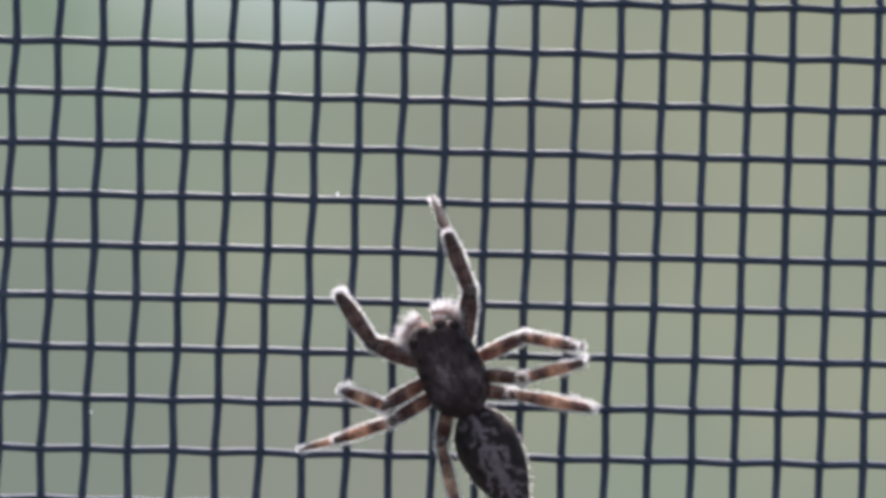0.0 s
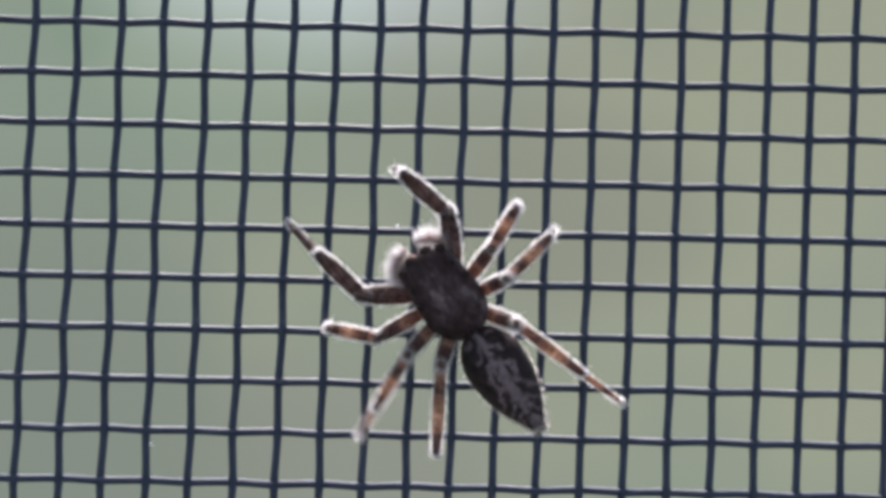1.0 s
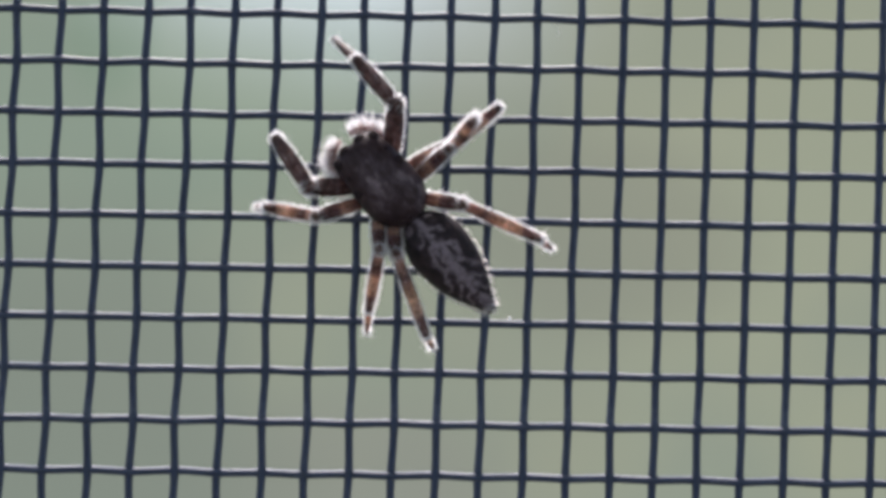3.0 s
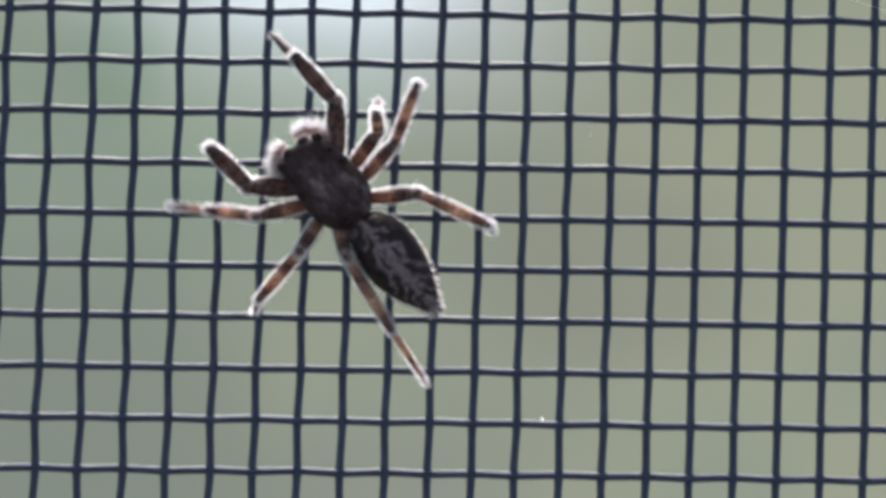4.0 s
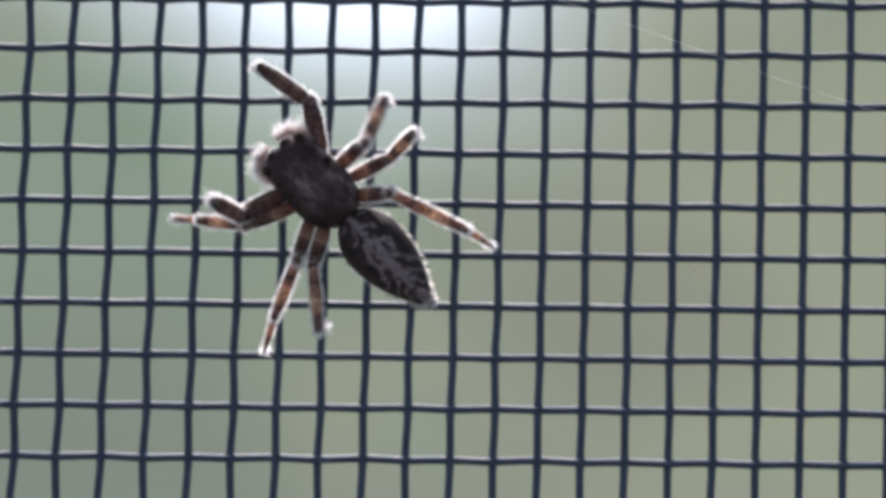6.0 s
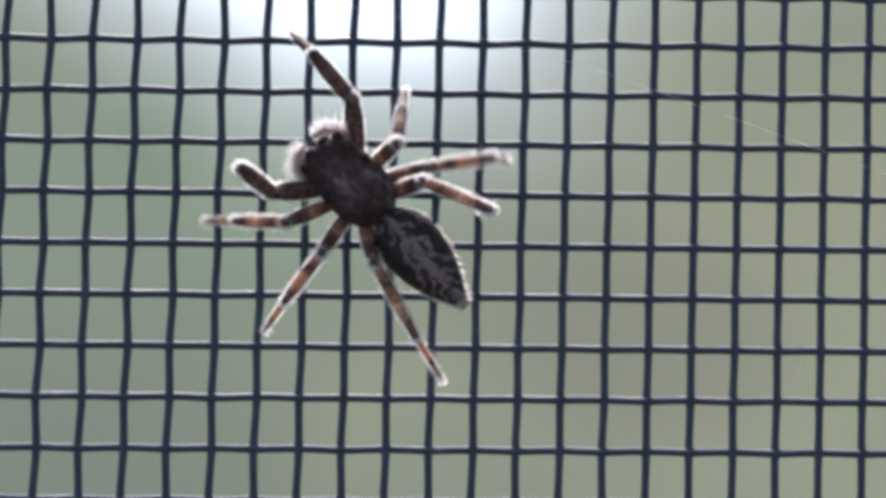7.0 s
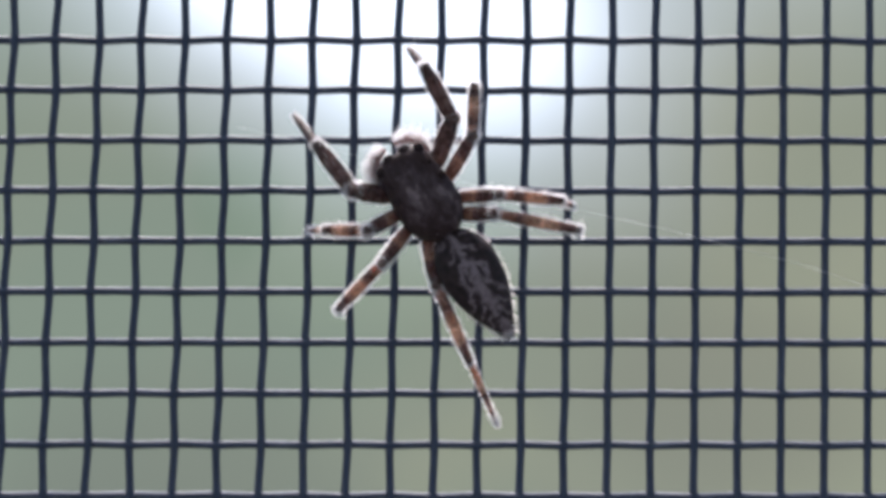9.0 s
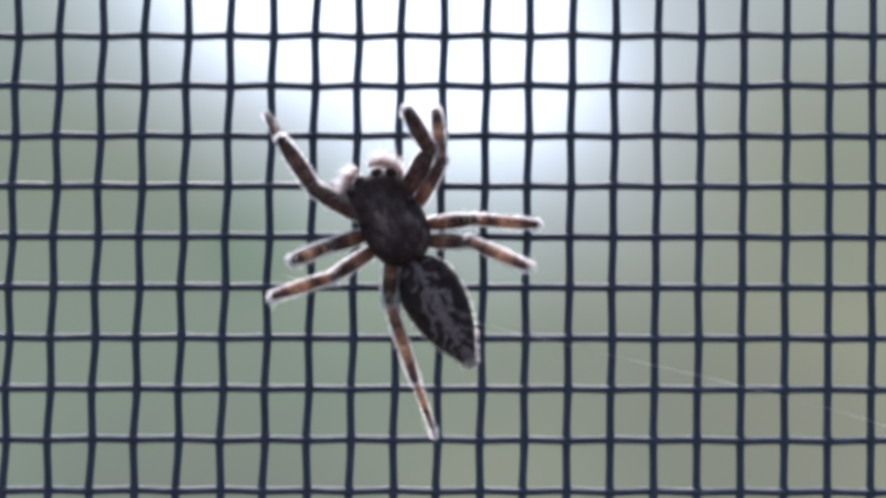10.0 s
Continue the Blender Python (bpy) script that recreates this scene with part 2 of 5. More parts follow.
FEMUR = thin_material("femur_skin", None, 0.85, 0.5, [
    (0.0, (0.725, 0.438, 0.285)), (0.16, (0.500, 0.304, 0.237)), (0.26, (0.254, 0.148, 0.127)), (0.38, (0.416, 0.254, 0.198)), (0.50, (0.435, 0.264, 0.194)), (0.60, (0.193, 0.110, 0.103)), (0.9, (0.167, 0.102, 0.096))])
TIBIA = thin_material("tibia_skin", None, 0.9, 0.5, [
    (0.0, (0.222, 0.135, 0.122)), (0.10, (0.525, 0.319, 0.248)), (0.18, (0.571, 0.348, 0.272)), (0.26, (0.175, 0.106, 0.095)), (0.34, (0.310, 0.191, 0.158)),
    (0.42, (0.556, 0.341, 0.241)), (0.55, (0.738, 0.528, 0.398)), (0.72, (0.706, 0.484, 0.361)), (0.80, (0.190, 0.108, 0.101)), (0.92, (0.212, 0.126, 0.113))])
TARSUS = thin_material("tarsus_skin", None, 0.9, 0.5, [
    (0.0, (0.189, 0.113, 0.101)), (0.10, (0.617, 0.421, 0.313)), (0.24, (0.721, 0.513, 0.393)), (0.44, (0.652, 0.465, 0.361)), (0.54, (0.199, 0.123, 0.108)), (0.62, (0.304, 0.209, 0.185)),
    (0.72, (0.533, 0.440, 0.418)), (0.88, (0.378, 0.347, 0.352)), (1.0, (0.219, 0.208, 0.225))])
# the foremost legs are plainer and darker
FRONT_FEMUR = thin_material("front_femur_skin", None, 0.8, 0.5, [
    (0.0, (0.355, 0.229, 0.192)), (0.3, (0.220, 0.140, 0.127)), (0.6, (0.180, 0.115, 0.108)), (0.9, (0.163, 0.104, 0.097))])
FRONT_TIBIA = thin_material("front_tibia_skin", None, 0.8, 0.5, [
    (0.0, (0.163, 0.104, 0.097)), (0.3, (0.206, 0.132, 0.120)), (0.42, (0.142, 0.091, 0.084)), (0.62, (0.220, 0.140, 0.127)), (0.85, (0.142, 0.091, 0.084))])
FRONT_TARSUS = thin_material("front_tarsus_skin", None, 0.8, 0.5, [
    (0.0, (0.134, 0.086, 0.081)), (0.3, (0.220, 0.140, 0.127)), (0.5, (0.148, 0.095, 0.090)), (0.75, (0.210, 0.154, 0.141)), (1.0, (0.234, 0.202, 0.202))])


# ---- mesh helpers ----
def part(name, bm, materials, parent, label=""):
    """Links a bmesh as one smooth mesh object under parent."""
    me = bpy.data.meshes.new(name)
    bm.to_mesh(me)
    bm.free()
    for p in me.polygons:
        p.use_smooth = True
    for mat in materials if isinstance(materials, (list, tuple)) else [materials]:
        me.materials.append(mat)
    ob = new(name, me)
    ob.parent = parent
    return tagged(ob, label) if label else ob


def loft(bm, rings, along=None, close=True):
    """Joins rings of points into a skin; along: a value for each ring."""
    layer = bm.verts.layers.float.get("along") or bm.verts.layers.float.new("along")
    made = []
    for k, ring in enumerate(rings):
        vs = [bm.verts.new(p) for p in ring]
        for v in vs:
            v[layer] = along[k] if along else 0.0
        made.append(vs)
    n = len(made[0])
    for a, b in zip(made, made[1:]):
        for k in range(n):
            bm.faces.new((a[k], a[(k + 1) % n], b[(k + 1) % n], b[k]))
    if close:
        bm.faces.new(made[0][::-1])
        bm.faces.new(made[-1])
    return made


def hair(bm, root, way, length, thick, slot=1):
    """One bristle: a thin blade that tapers and bends a little."""
    way = way.normalized()
    a = way.orthogonal().normalized()
    a.rotate(Matrix.Rotation(random.uniform(0, 3.14), 3, way))
    b = way.cross(a)
    bend = (way + 0.3 * b * random.uniform(-1, 1)).normalized()
    mid = root + way * length * 0.5
    vs = [bm.verts.new(p) for p in (root - a * thick, root + a * thick, mid + a * thick * 0.8, mid - a * thick * 0.8, mid + bend * length * 0.5)]
    for q in ((0, 1, 2, 3), (3, 2, 4)):
        bm.faces.new([vs[k] for k in q]).material_index = slot


def fur(bm, count, length, thick, lean, keep=None, slot=1):
    """Bristles over the faces that bm has now, leaning along the vector lean."""
    faces = [f for f in bm.faces if f.material_index == 0]
    bm.normal_update()
    spots = []
    while len(spots) < count:
        f = random.choice(faces)
        vs = [v.co for v in f.verts]
        if len(vs) > 4:
            continue
        vs = vs[:3] if random.random() < 0.5 else [vs[0], *vs[2:]] if len(vs) == 4 else vs
        a, b = math.sqrt(random.random()), random.random()
        p = vs[0] * (1 - a) + vs[1] * a * (1 - b) + vs[2] * a * b
        if keep is None or keep(p):
            spots.append((p, f.normal.copy()))
    for p, nrm in spots:
        way = nrm + lean + Vector([random.uniform(-0.35, 0.35) for _ in range(3)])
        hair(bm, p - nrm * thick, way, length * random.uniform(0.5, 1.25), thick, slot)


def oval(y, half, top, low, n=20, square=2.3):
    """A ring round the y axis with its own half width, top and bottom."""
    mid, up = (top + low) / 2, (top - low) / 2
    ring = []
    for k in range(n):
        q = 2 * math.pi * k / n
        c, s = math.cos(q), math.sin(q)
        ring.append(Vector((half * math.copysign(abs(c) ** (2 / square), c), y, mid + up * math.copysign(abs(s) ** (2 / square), s))) * MM)
    return ring


def box(bm, x0, x1, y0, y1, z0, z1):
    vs = [bm.verts.new(p) for p in ((x0, y0, z0), (x1, y0, z0), (x1, y1, z0), (x0, y1, z0), (x0, y0, z1), (x1, y0, z1), (x1, y1, z1), (x0, y1, z1))]
    for q in ((0, 3, 2, 1), (4, 5, 6, 7), (0, 1, 5, 4), (1, 2, 6, 5), (2, 3, 7, 6), (3, 0, 4, 7)):
        bm.faces.new([vs[k] for k in q])


# ---- the place ----
SCREEN = (-0.35, 0.36, -0.40, 0.42)   # the opening's left, right, bottom and top


def setting():
    ground = bmesh.new()
    box(ground, -60, 60, -60, 60, -1.75, -1.45)
    tagged(part("ground", ground, rough_material("lawn", (0.05, 0.065, 0.03), (0.075, 0.095, 0.045), 3.0), None),
           "mown green lawn outside", "ground", kind="structure")
    floor = bmesh.new()
    box(floor, -1.95, 1.95, -2.3, 0.25, -1.45, -1.30)
    tagged(part("floor", floor, rough_material("floor_paint", (0.30, 0.28, 0.25), (0.40, 0.37, 0.33), 5.0), None),
           "plain pale grey painted floor", "floor", kind="structure")
    # unseen wall behind the camera; its opening is added for front light
    wall = bmesh.new()
    for a in ((-1.8, -1.2, -1.30, 1.2), (1.2, 1.8, -1.30, 1.2), (-1.2, 1.2, -1.30, -0.55), (-1.2, 1.2, 1.05, 1.2)):
        box(wall, a[0], a[1], -2.3, -2.15, a[2], a[3])
    tagged(part("wall_back", wall, rough_material("wall_paint", (0.70, 0.69, 0.66), (0.78, 0.77, 0.74), 4.0), None),
           "unseen off-white painted wall with a wide opening added to let sky light in", "wall", kind="structure")
    front = bmesh.new()
    for a in ((-1.8, SCREEN[0], -1.30, 1.2), (SCREEN[1], 1.8, -1.30, 1.2), (SCREEN[0], SCREEN[1], -1.30, SCREEN[2]), (SCREEN[0], SCREEN[1], SCREEN[3], 1.2)):
        box(front, a[0], a[1], -0.04, 0.06, a[2], a[3])
    tagged(part("wall_front", front, rough_material("window_wall_paint", (0.70, 0.69, 0.66), (0.78, 0.77, 0.74), 4.0), None),
           "plain off-white wall with the opening that holds the insect screen", "wall", kind="structure")
    # unseen side walls, left mostly open so daylight reaches the spider's front
    for name, x in (("wall_left", -1.875), ("wall_right", 1.875)):
        flank = bmesh.new()
        for a in ((-2.3, -2.05, -1.30, 1.2), (-0.20, 0.06, -1.30, 1.2), (-2.05, -0.20, -1.30, -0.85), (-2.05, -0.20, 1.1, 1.2)):
            box(flank, x - 0.075, x + 0.075, a[0], a[1], a[2], a[3])
        tagged(part(name, flank, rough_material("porch_wall_paint", (0.70, 0.69, 0.66), (0.78, 0.77, 0.74), 4.0), None),
               "unseen off-white side wall with a wide opening added to let light in", "wall", kind="structure")
    # unseen ceiling, added to hold back sky light on the camera side
    roof = bmesh.new()
    box(roof, -2.0, 2.0, -2.4, 0.15, 1.2, 1.35)
    tagged(part("ceiling", roof, rough_material("ceiling_paint", (0.66, 0.66, 0.64), (0.74, 0.74, 0.72), 4.0), None),
           "unseen white painted ceiling added to dim the camera side", "ceiling", kind="structure")
    # small self-lit sheet that stands in for the blurred distance
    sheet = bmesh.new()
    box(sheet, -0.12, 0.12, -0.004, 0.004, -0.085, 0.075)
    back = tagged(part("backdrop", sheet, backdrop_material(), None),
                  "glowing sheet painted as blurred garden greenery with a bright gap of sky", "background", kind="structure")
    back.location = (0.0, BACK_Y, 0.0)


def wire_mesh(name, count, pitch, start, parity, upright, seed, radius):
    """One woven wire of the screen, over and under its neighbours, with a swelling of vinyl at each crossing."""
    rnd = random.Random(seed)
    bm = bmesh.new()
    waves = [(rnd.uniform(2.5, 9.0) * MM, rnd.uniform(0, 6.28), rnd.uniform(0.002, 0.006) * MM) for _ in range(3)]
    kinks = [rnd.gauss(0, 0.004) * MM for _ in range(count + 2)]
    rings = []
    steps = 8
    for k in range((count - 1) * steps + 1):
        j = k / steps
        s = (start + j) * pitch
        over = math.cos(math.pi * (start + j + parity))
        depth = (0.05 if upright else 0.115) * MM * over
        side = sum(a * math.sin(6.283 * s / w + p) for w, p, a in waves)
        u = j - int(j)
        side += kinks[int(j)] * (1 - u) + kinks[int(j) + 1] * u + (0.022 * MM * over if upright else 0.0)
        r = radius * (1.0 + 0.20 * math.exp(-((u - round(u)) / 0.11) ** 2))
        ring = []
        for q in range(8):
            c, d = r * math.cos(q * math.pi / 4), r * math.sin(q * math.pi / 4)
            ring.append((side + c, depth + d, s) if upright else (s, -depth + d, side - c))
        rings.append(ring)
    loft(bm, rings)
    me = bpy.data.meshes.new(name)
    bm.to_mesh(me)
    bm.free()
    for p in me.polygons:
        p.use_smooth = True
    me.materials.append(WIRE)
    return me


def window_screen():
    root = tagged(new("window_screen"), "dark blue-grey woven insect screen stretched upright", "insect screen")
    i0, ni, j0, nj = -50, 106, -45, 92
    ups = [wire_mesh("wire", nj, PITCH_Z, j0, k % 2, True, 10 + k, 0.132 * MM) for k in range(8)]
    flats = [wire_mesh("wire", ni, PITCH_X, i0, k % 2, False, 40 + k, 0.130 * MM) for k in range(8)]
    rnd = random.Random(5)
    for i in range(i0, i0 + ni):
        ob = new("wire", ups[rnd.randrange(4) * 2 + i % 2])
        ob.parent = root
        ob.matrix_basis = pose(i * PITCH_X, 0, 0, 0, math.degrees(math.atan(LEAN)), 0)
    for j in range(j0, j0 + nj):
        ob = new("wire", flats[rnd.randrange(4) * 2 + (j + 1) % 2])
        ob.parent = root
        ob.matrix_basis = pose(LEAN * j * PITCH_Z, 0, j * PITCH_Z)
    # the screen beyond the reach of the camera, joined
    x0, x1, z0, z1 = i0 * PITCH_X, (i0 + ni - 1) * PITCH_X, j0 * PITCH_Z, (j0 + nj - 1) * PITCH_Z
    X0, X1, Z0, Z1 = SCREEN
    rest = bmesh.new()

    def rod(a, b):
        a, b = Vector(a), Vector(b)
        w = (b - a).normalized()
        n1 = Vector((0, 1, 0))
        n2 = w.cross(n1)
        rs = [[p + 0.12 * MM * (n1 * math.cos(q * 1.5708) + n2 * math.sin(q * 1.5708)) for q in range(4)] for p in (a, b)]
        loft(rest, rs, close=False)

    for i in range(int(X0 / PITCH_X), int(X1 / PITCH_X)):
        x = i * PITCH_X
        if i0 <= i < i0 + ni:
            rod((x + LEAN * z1, 0, z1), (x + LEAN * Z1, 0, Z1))
            rod((x + LEAN * Z0, 0, Z0), (x + LEAN * z0, 0, z0))
        else:
            rod((x + LEAN * Z0, 0, Z0), (x + LEAN * Z1, 0, Z1))
    for j in range(int(Z0 / PITCH_Z), int(Z1 / PITCH_Z)):
        z = j * PITCH_Z
        if j0 <= j < j0 + nj:
            rod((X0, 0, z), (x0 + LEAN * z, 0, z))
            rod((x1 + LEAN * z, 0, z), (X1, 0, z))
        else:
            rod((X0, 0, z), (X1, 0, z))
    tagged(part("outer_mesh", rest, WIRE, root), kind="stuff")
    return root


def silk_and_dust():
    silk = thin_material("silk", (0.9, 0.9, 0.92), 0.6, 0.3)
    ends = ((-12.0, 17.0), (-2.2, 14.6), (2.0, 13.65), (6.5, 12.5), (10.9, 11.0), (16.0, 9.2), (24.0, 6.6))
    bm = bmesh.new()
    rings = []
    for (xa, za), (xb, zb) in zip(ends, ends[1:]):
        for k in range(8):
            u = k / 8
            p = Vector((xa + (xb - xa) * u, -0.24, za + (zb - za) * u)) * MM
            rings.append([p + 0.0037 * MM * Vector((0, math.cos(q * 1.257), math.sin(q * 1.257))) for q in range(5)])
    loft(bm, rings)
    tagged(part("silk_thread", bm, silk, None), "single faint white silk strand lying across the screen", "silk thread")
    fb = bmesh.new()
    loft(fb, [[Vector((13.30 + 0.17 * u + 0.03 * math.sin(4 * u) + 0.009 * math.cos(q * 1.257), 0.009 * math.sin(q * 1.257) - 0.15, 3.12 - 0.42 * u)) * MM
               for q in range(5)] for u in [k / 8 for k in range(9)]])
    tagged(part("fibre", fb, silk, None), "short pale plant fibre caught in the screen", "fibre")
    for x, z, size, turn in ((12.0, -6.45, 0.05, 0), (4.2, -13.7, 0.05, 40)):
        sb = bmesh.new()
        bmesh.ops.create_icosphere(sb, subdivisions=2, radius=size * MM)
        for v in sb.verts:
            v.co *= 1 + 0.35 * noise.noise(v.co / (0.05 * MM) + Vector((x, z, 0)))
        speck = tagged(part("dust_speck", sb, silk, None), "tiny white dust speck stuck to the screen", "dust", "dust specks")
        speck.matrix_basis = pose(x * MM, -0.20 * MM, z * MM, turn, 0, 0)


# ---- the spider ----
HIPS = {"left": ((-0.72, 1.80), (-0.80, 1.25), (-0.75, 0.75), (-0.55, 0.28)),
        "right": ((0.72, 1.80), (0.80, 1.25), (0.75, 0.75), (0.55, 0.28))}
HIP_Z = 0.85
LENGTHS = ((1.80, 1.85, 1.95), (1.80, 1.55, 1.60), (1.75, 1.95, 1.75), (1.75, 2.60, 2.45))
THICK = ((0.29, 0.235, 0.155), (0.215, 0.172, 0.113), (0.205, 0.165, 0.105), (0.22, 0.165, 0.105))


def limb(name, length, radii, skin, parent, bristles, reach, tuft=0, label=""):
    """A tapered leg segment along +z with rounded ends that fill the joints, a bowed waist and bristles."""
    bm = bmesh.new()
    rings, along = [], []
    n, steps = 12, 14
    places = [(-0.75 * radii[0] * math.sin(q), math.cos(q), 0.0) for q in (1.35, 0.9, 0.45)]
    places += [(k / steps * length, 1.0, k / steps) for k in range(steps + 1)]
    places += [(length + 0.75 * radii[-1] * math.sin(q), math.cos(q), 1.0) for q in (0.45, 0.9, 1.35)]
    for z, shrink, u in places:
        x = u * (len(radii) - 1)
        a = min(int(x), len(radii) - 2)
        v = x - a
        r = radii[a] + (radii[a + 1] - radii[a]) * v * v * (3 - 2 * v)
        r *= shrink * (1 + 0.035 * math.sin(9 * u + length))
        rings.append([Vector((r * math.cos(6.283 * q / n), 0.92 * r * math.sin(6.283 * q / n), z)) * MM for q in range(n)])
        along.append(u)
    loft(bm, rings, along)
    top = 0.45 * radii[-1] * MM
    fur(bm, int(1.9 * bristles), 0.92 * reach * MM, 0.0052 * MM, Vector((0, -0.1, 0.7)), lambda p: abs(p.y) < top)
    fur(bm, bristles // 3, reach * MM, 0.006 * MM, Vector((0, -0.2, 0.7)), lambda p: p.y <= -top)
    fur(bm, bristles // 8, 0.7 * reach * MM, 0.0035 * MM, Vector((0, 0, 1.0)), lambda p: p.y >= top)
    for _ in range(tuft):
        q, z = random.uniform(0, 6.283), random.uniform(0.80, 0.96) * length
        rad = Vector((math.cos(q), math.sin(q), random.uniform(-0.1, 0.9)))
        hair(bm, Vector((0, 0, z)) * MM + rad * radii[-1] * 0.5 * MM, rad, random.uniform(0.12, 0.30) * MM, 0.0055 * MM)
    for _ in range(4):
        q, z = random.uniform(0, 6.283), random.uniform(0.2, 0.95) * length
        rad = Vector((math.cos(q), math.sin(q), 0.8))
        hair(bm, Vector((0, 0, z)) * MM + rad * radii[1] * 0.7 * MM, rad, random.uniform(0.28, 0.46) * MM, 0.0065 * MM)
    return part(name, bm, [skin, HAIR], parent, label)


def knee(radius, length, skin, leg):
    """The short swollen joint between a leg's first segment and its shin."""
    bm = bmesh.new()
    rings = [[Vector((radius * math.cos(q) * math.cos(w), radius * math.cos(q) * math.sin(w), length + 1.15 * radius * math.sin(q))) * MM
              for w in [6.283 * k / 12 for k in range(12)]] for q in [-1.4 + 0.35 * k for k in range(9)]]
    loft(bm, rings, [0.15 + 0.03 * k for k in range(9)])
    fur(bm, 240, 0.16 * MM, 0.0055 * MM, Vector((0, 0, 0.3)))
    return part("knee", bm, [skin, HAIR], leg)


def spider():
    root = tagged(new("jumping_spider"), "small dark brown jumping spider with banded hairy legs climbing the screen", "spider")
    # carapace: flat rear, widest behind the middle, squared eye front
    bm = bmesh.new()
    form = ((0.0, 0.26, 1.45, 0.85), (0.12, 0.52, 1.75, 0.70), (0.42, 0.84, 1.95, 0.58), (0.85, 1.01, 2.12, 0.52), (1.35, 1.04, 2.22, 0.50),
            (1.9, 0.99, 2.26, 0.52), (2.35, 0.94, 2.24, 0.60), (2.70, 0.89, 2.18, 0.70), (2.92, 0.82, 2.06, 0.85), (3.06, 0.66, 1.92, 1.05))
    loft(bm, [oval(y - 0.25, w, t, b, 28) for y, w, t, b in form])
    fur(bm, 420, 0.13 * MM, 0.0045 * MM, Vector((0, -1.3, 0)))
    fur(bm, 260, 0.30 * MM, 0.007 * MM, Vector((0, 0.9, -0.2)), lambda p: p.y > 2.05 * MM and p.z < 1.9 * MM)
    shell = part("carapace", bm, [CARAPACE, SCALE_HAIR], root, "near-black shell with sparse grey-brown scales")
    for x, y, z, r in ((-0.28, 2.93, 1.78, 0.25), (0.28, 2.93, 1.78, 0.25), (-0.69, 2.81, 1.86, 0.18), (0.69, 2.81, 1.86, 0.18),
                       (-0.76, 2.25, 2.06, 0.07), (0.76, 2.25, 2.06, 0.07), (-0.84, 1.72, 1.98, 0.14), (0.84, 1.72, 1.98, 0.14)):
        eb = bmesh.new()
        bmesh.ops.create_uvsphere(eb, u_segments=14, v_segments=10, radius=r * MM, matrix=Matrix.Translation(Vector((x, y - 0.25, z)) * MM))
        part("eye", eb, EYE, shell, "dark rounded eye")
    # abdomen, hinged at the waist
    bm = bmesh.new()
    form = ((0.05, 0.16, 1.30, 1.00), (-0.10, 0.30, 1.45, 0.90), (-0.33, 0.60, 1.76, 0.66), (-0.7, 0.86, 2.01, 0.44), (-1.2, 1.00, 2.12, 0.34), (-1.7, 0.98, 2.08, 0.34),
            (-2.2, 0.91, 1.98, 0.38), (-2.6, 0.79, 1.88, 0.44), (-3.0, 0.64, 1.74, 0.52), (-3.35, 0.46, 1.56, 0.62), (-3.68, 0.30, 1.38, 0.72), (-3.87, 0.19, 1.24, 0.80))
    loft(bm, [oval(y, w, t, b, 28, 2.1) for y, w, t, b in form])
    fur(bm, 1900, 0.20 * MM, 0.0060 * MM, Vector((0, -0.6, -0.3)), lambda p: p.z < 1.35 * MM)
    belly = part("abdomen", bm, [ABDOMEN, DARK_HAIR], root, "pointed black abdomen with grey chevrons and pale fringe")
    wb = bmesh.new()
    loft(wb, [oval(y, w, 1.36 + w, 1.36 - w, 12, 2.0) for y, w in ((0.02, 0.14), (-0.16, 0.19), (-0.30, 0.20), (-0.42, 0.12))])
    part("waist", wb, AMBER, root, "translucent amber waist")
    for x in (-0.09, 0.09):
        sb = bmesh.new()
        loft(sb, [[Vector((x + r * math.cos(q), y, 1.0 + r * math.sin(q))) * MM for q in [6.283 * k / 8 for k in range(8)]]
                  for y, r in ((-3.74, 0.11), (-3.92, 0.10), (-4.02, 0.04))])
        fur(sb, 40, 0.16 * MM, 0.006 * MM, Vector((0, -1.2, 0)))
        part("spinneret", sb, [ABDOMEN, HAIR], belly)
    # pale bushy palps folded before the face, and the jaws under them
    for side in (-1, 1):
        bm = bmesh.new()
        path = [Vector((side * x, y - 0.25, z)) for x, y, z in ((0.66, 2.45, 0.95), (0.90, 2.75, 1.15), (0.88, 3.08, 1.25), (0.62, 3.34, 1.25), (0.20, 3.46, 1.14))]
        rings = []
        for k, p in enumerate(path):
            w = (path[min(k + 1, 4)] - path[max(k - 1, 0)]).normalized()
            a = w.cross(Vector((0, 0, 1))).normalized()
            b = w.cross(a)
            r = (0.13, 0.150, 0.155, 0.15, 0.09)[k]
            rings.append([(p + r * (a * math.cos(6.283 * q / 12) + b * math.sin(6.283 * q / 12))) * MM for q in range(12)])
        loft(bm, rings)
        fur(bm, 1500, 0.27 * MM, 0.0060 * MM, Vector((side * 0.3, 0.4, -0.5)))
        fur(bm, 420, 0.46 * MM, 0.0050 * MM, Vector((side * 0.7, 0.8, -0.3)))
        part("pedipalp", bm, [PALP, HAIR], root, "pale pinkish palp bushy with white hair")
        jb = bmesh.new()
        loft(jb, [[Vector((side * 0.27 + r * math.cos(q), y + 0.8 * r * math.sin(q), z)) * MM for q in [6.283 * k / 12 for k in range(12)]]
                  for y, z, r in ((2.66, 1.35, 0.24), (2.80, 0.95, 0.25), (2.83, 0.6, 0.20), (2.78, 0.4, 0.10))])
        fur(jb, 120, 0.25 * MM, 0.007 * MM, Vector((0, 0.8, -0.2)))
        part("chelicera", jb, [PALP, HAIR], root, "hairy pale brown jaw")
    legs = []
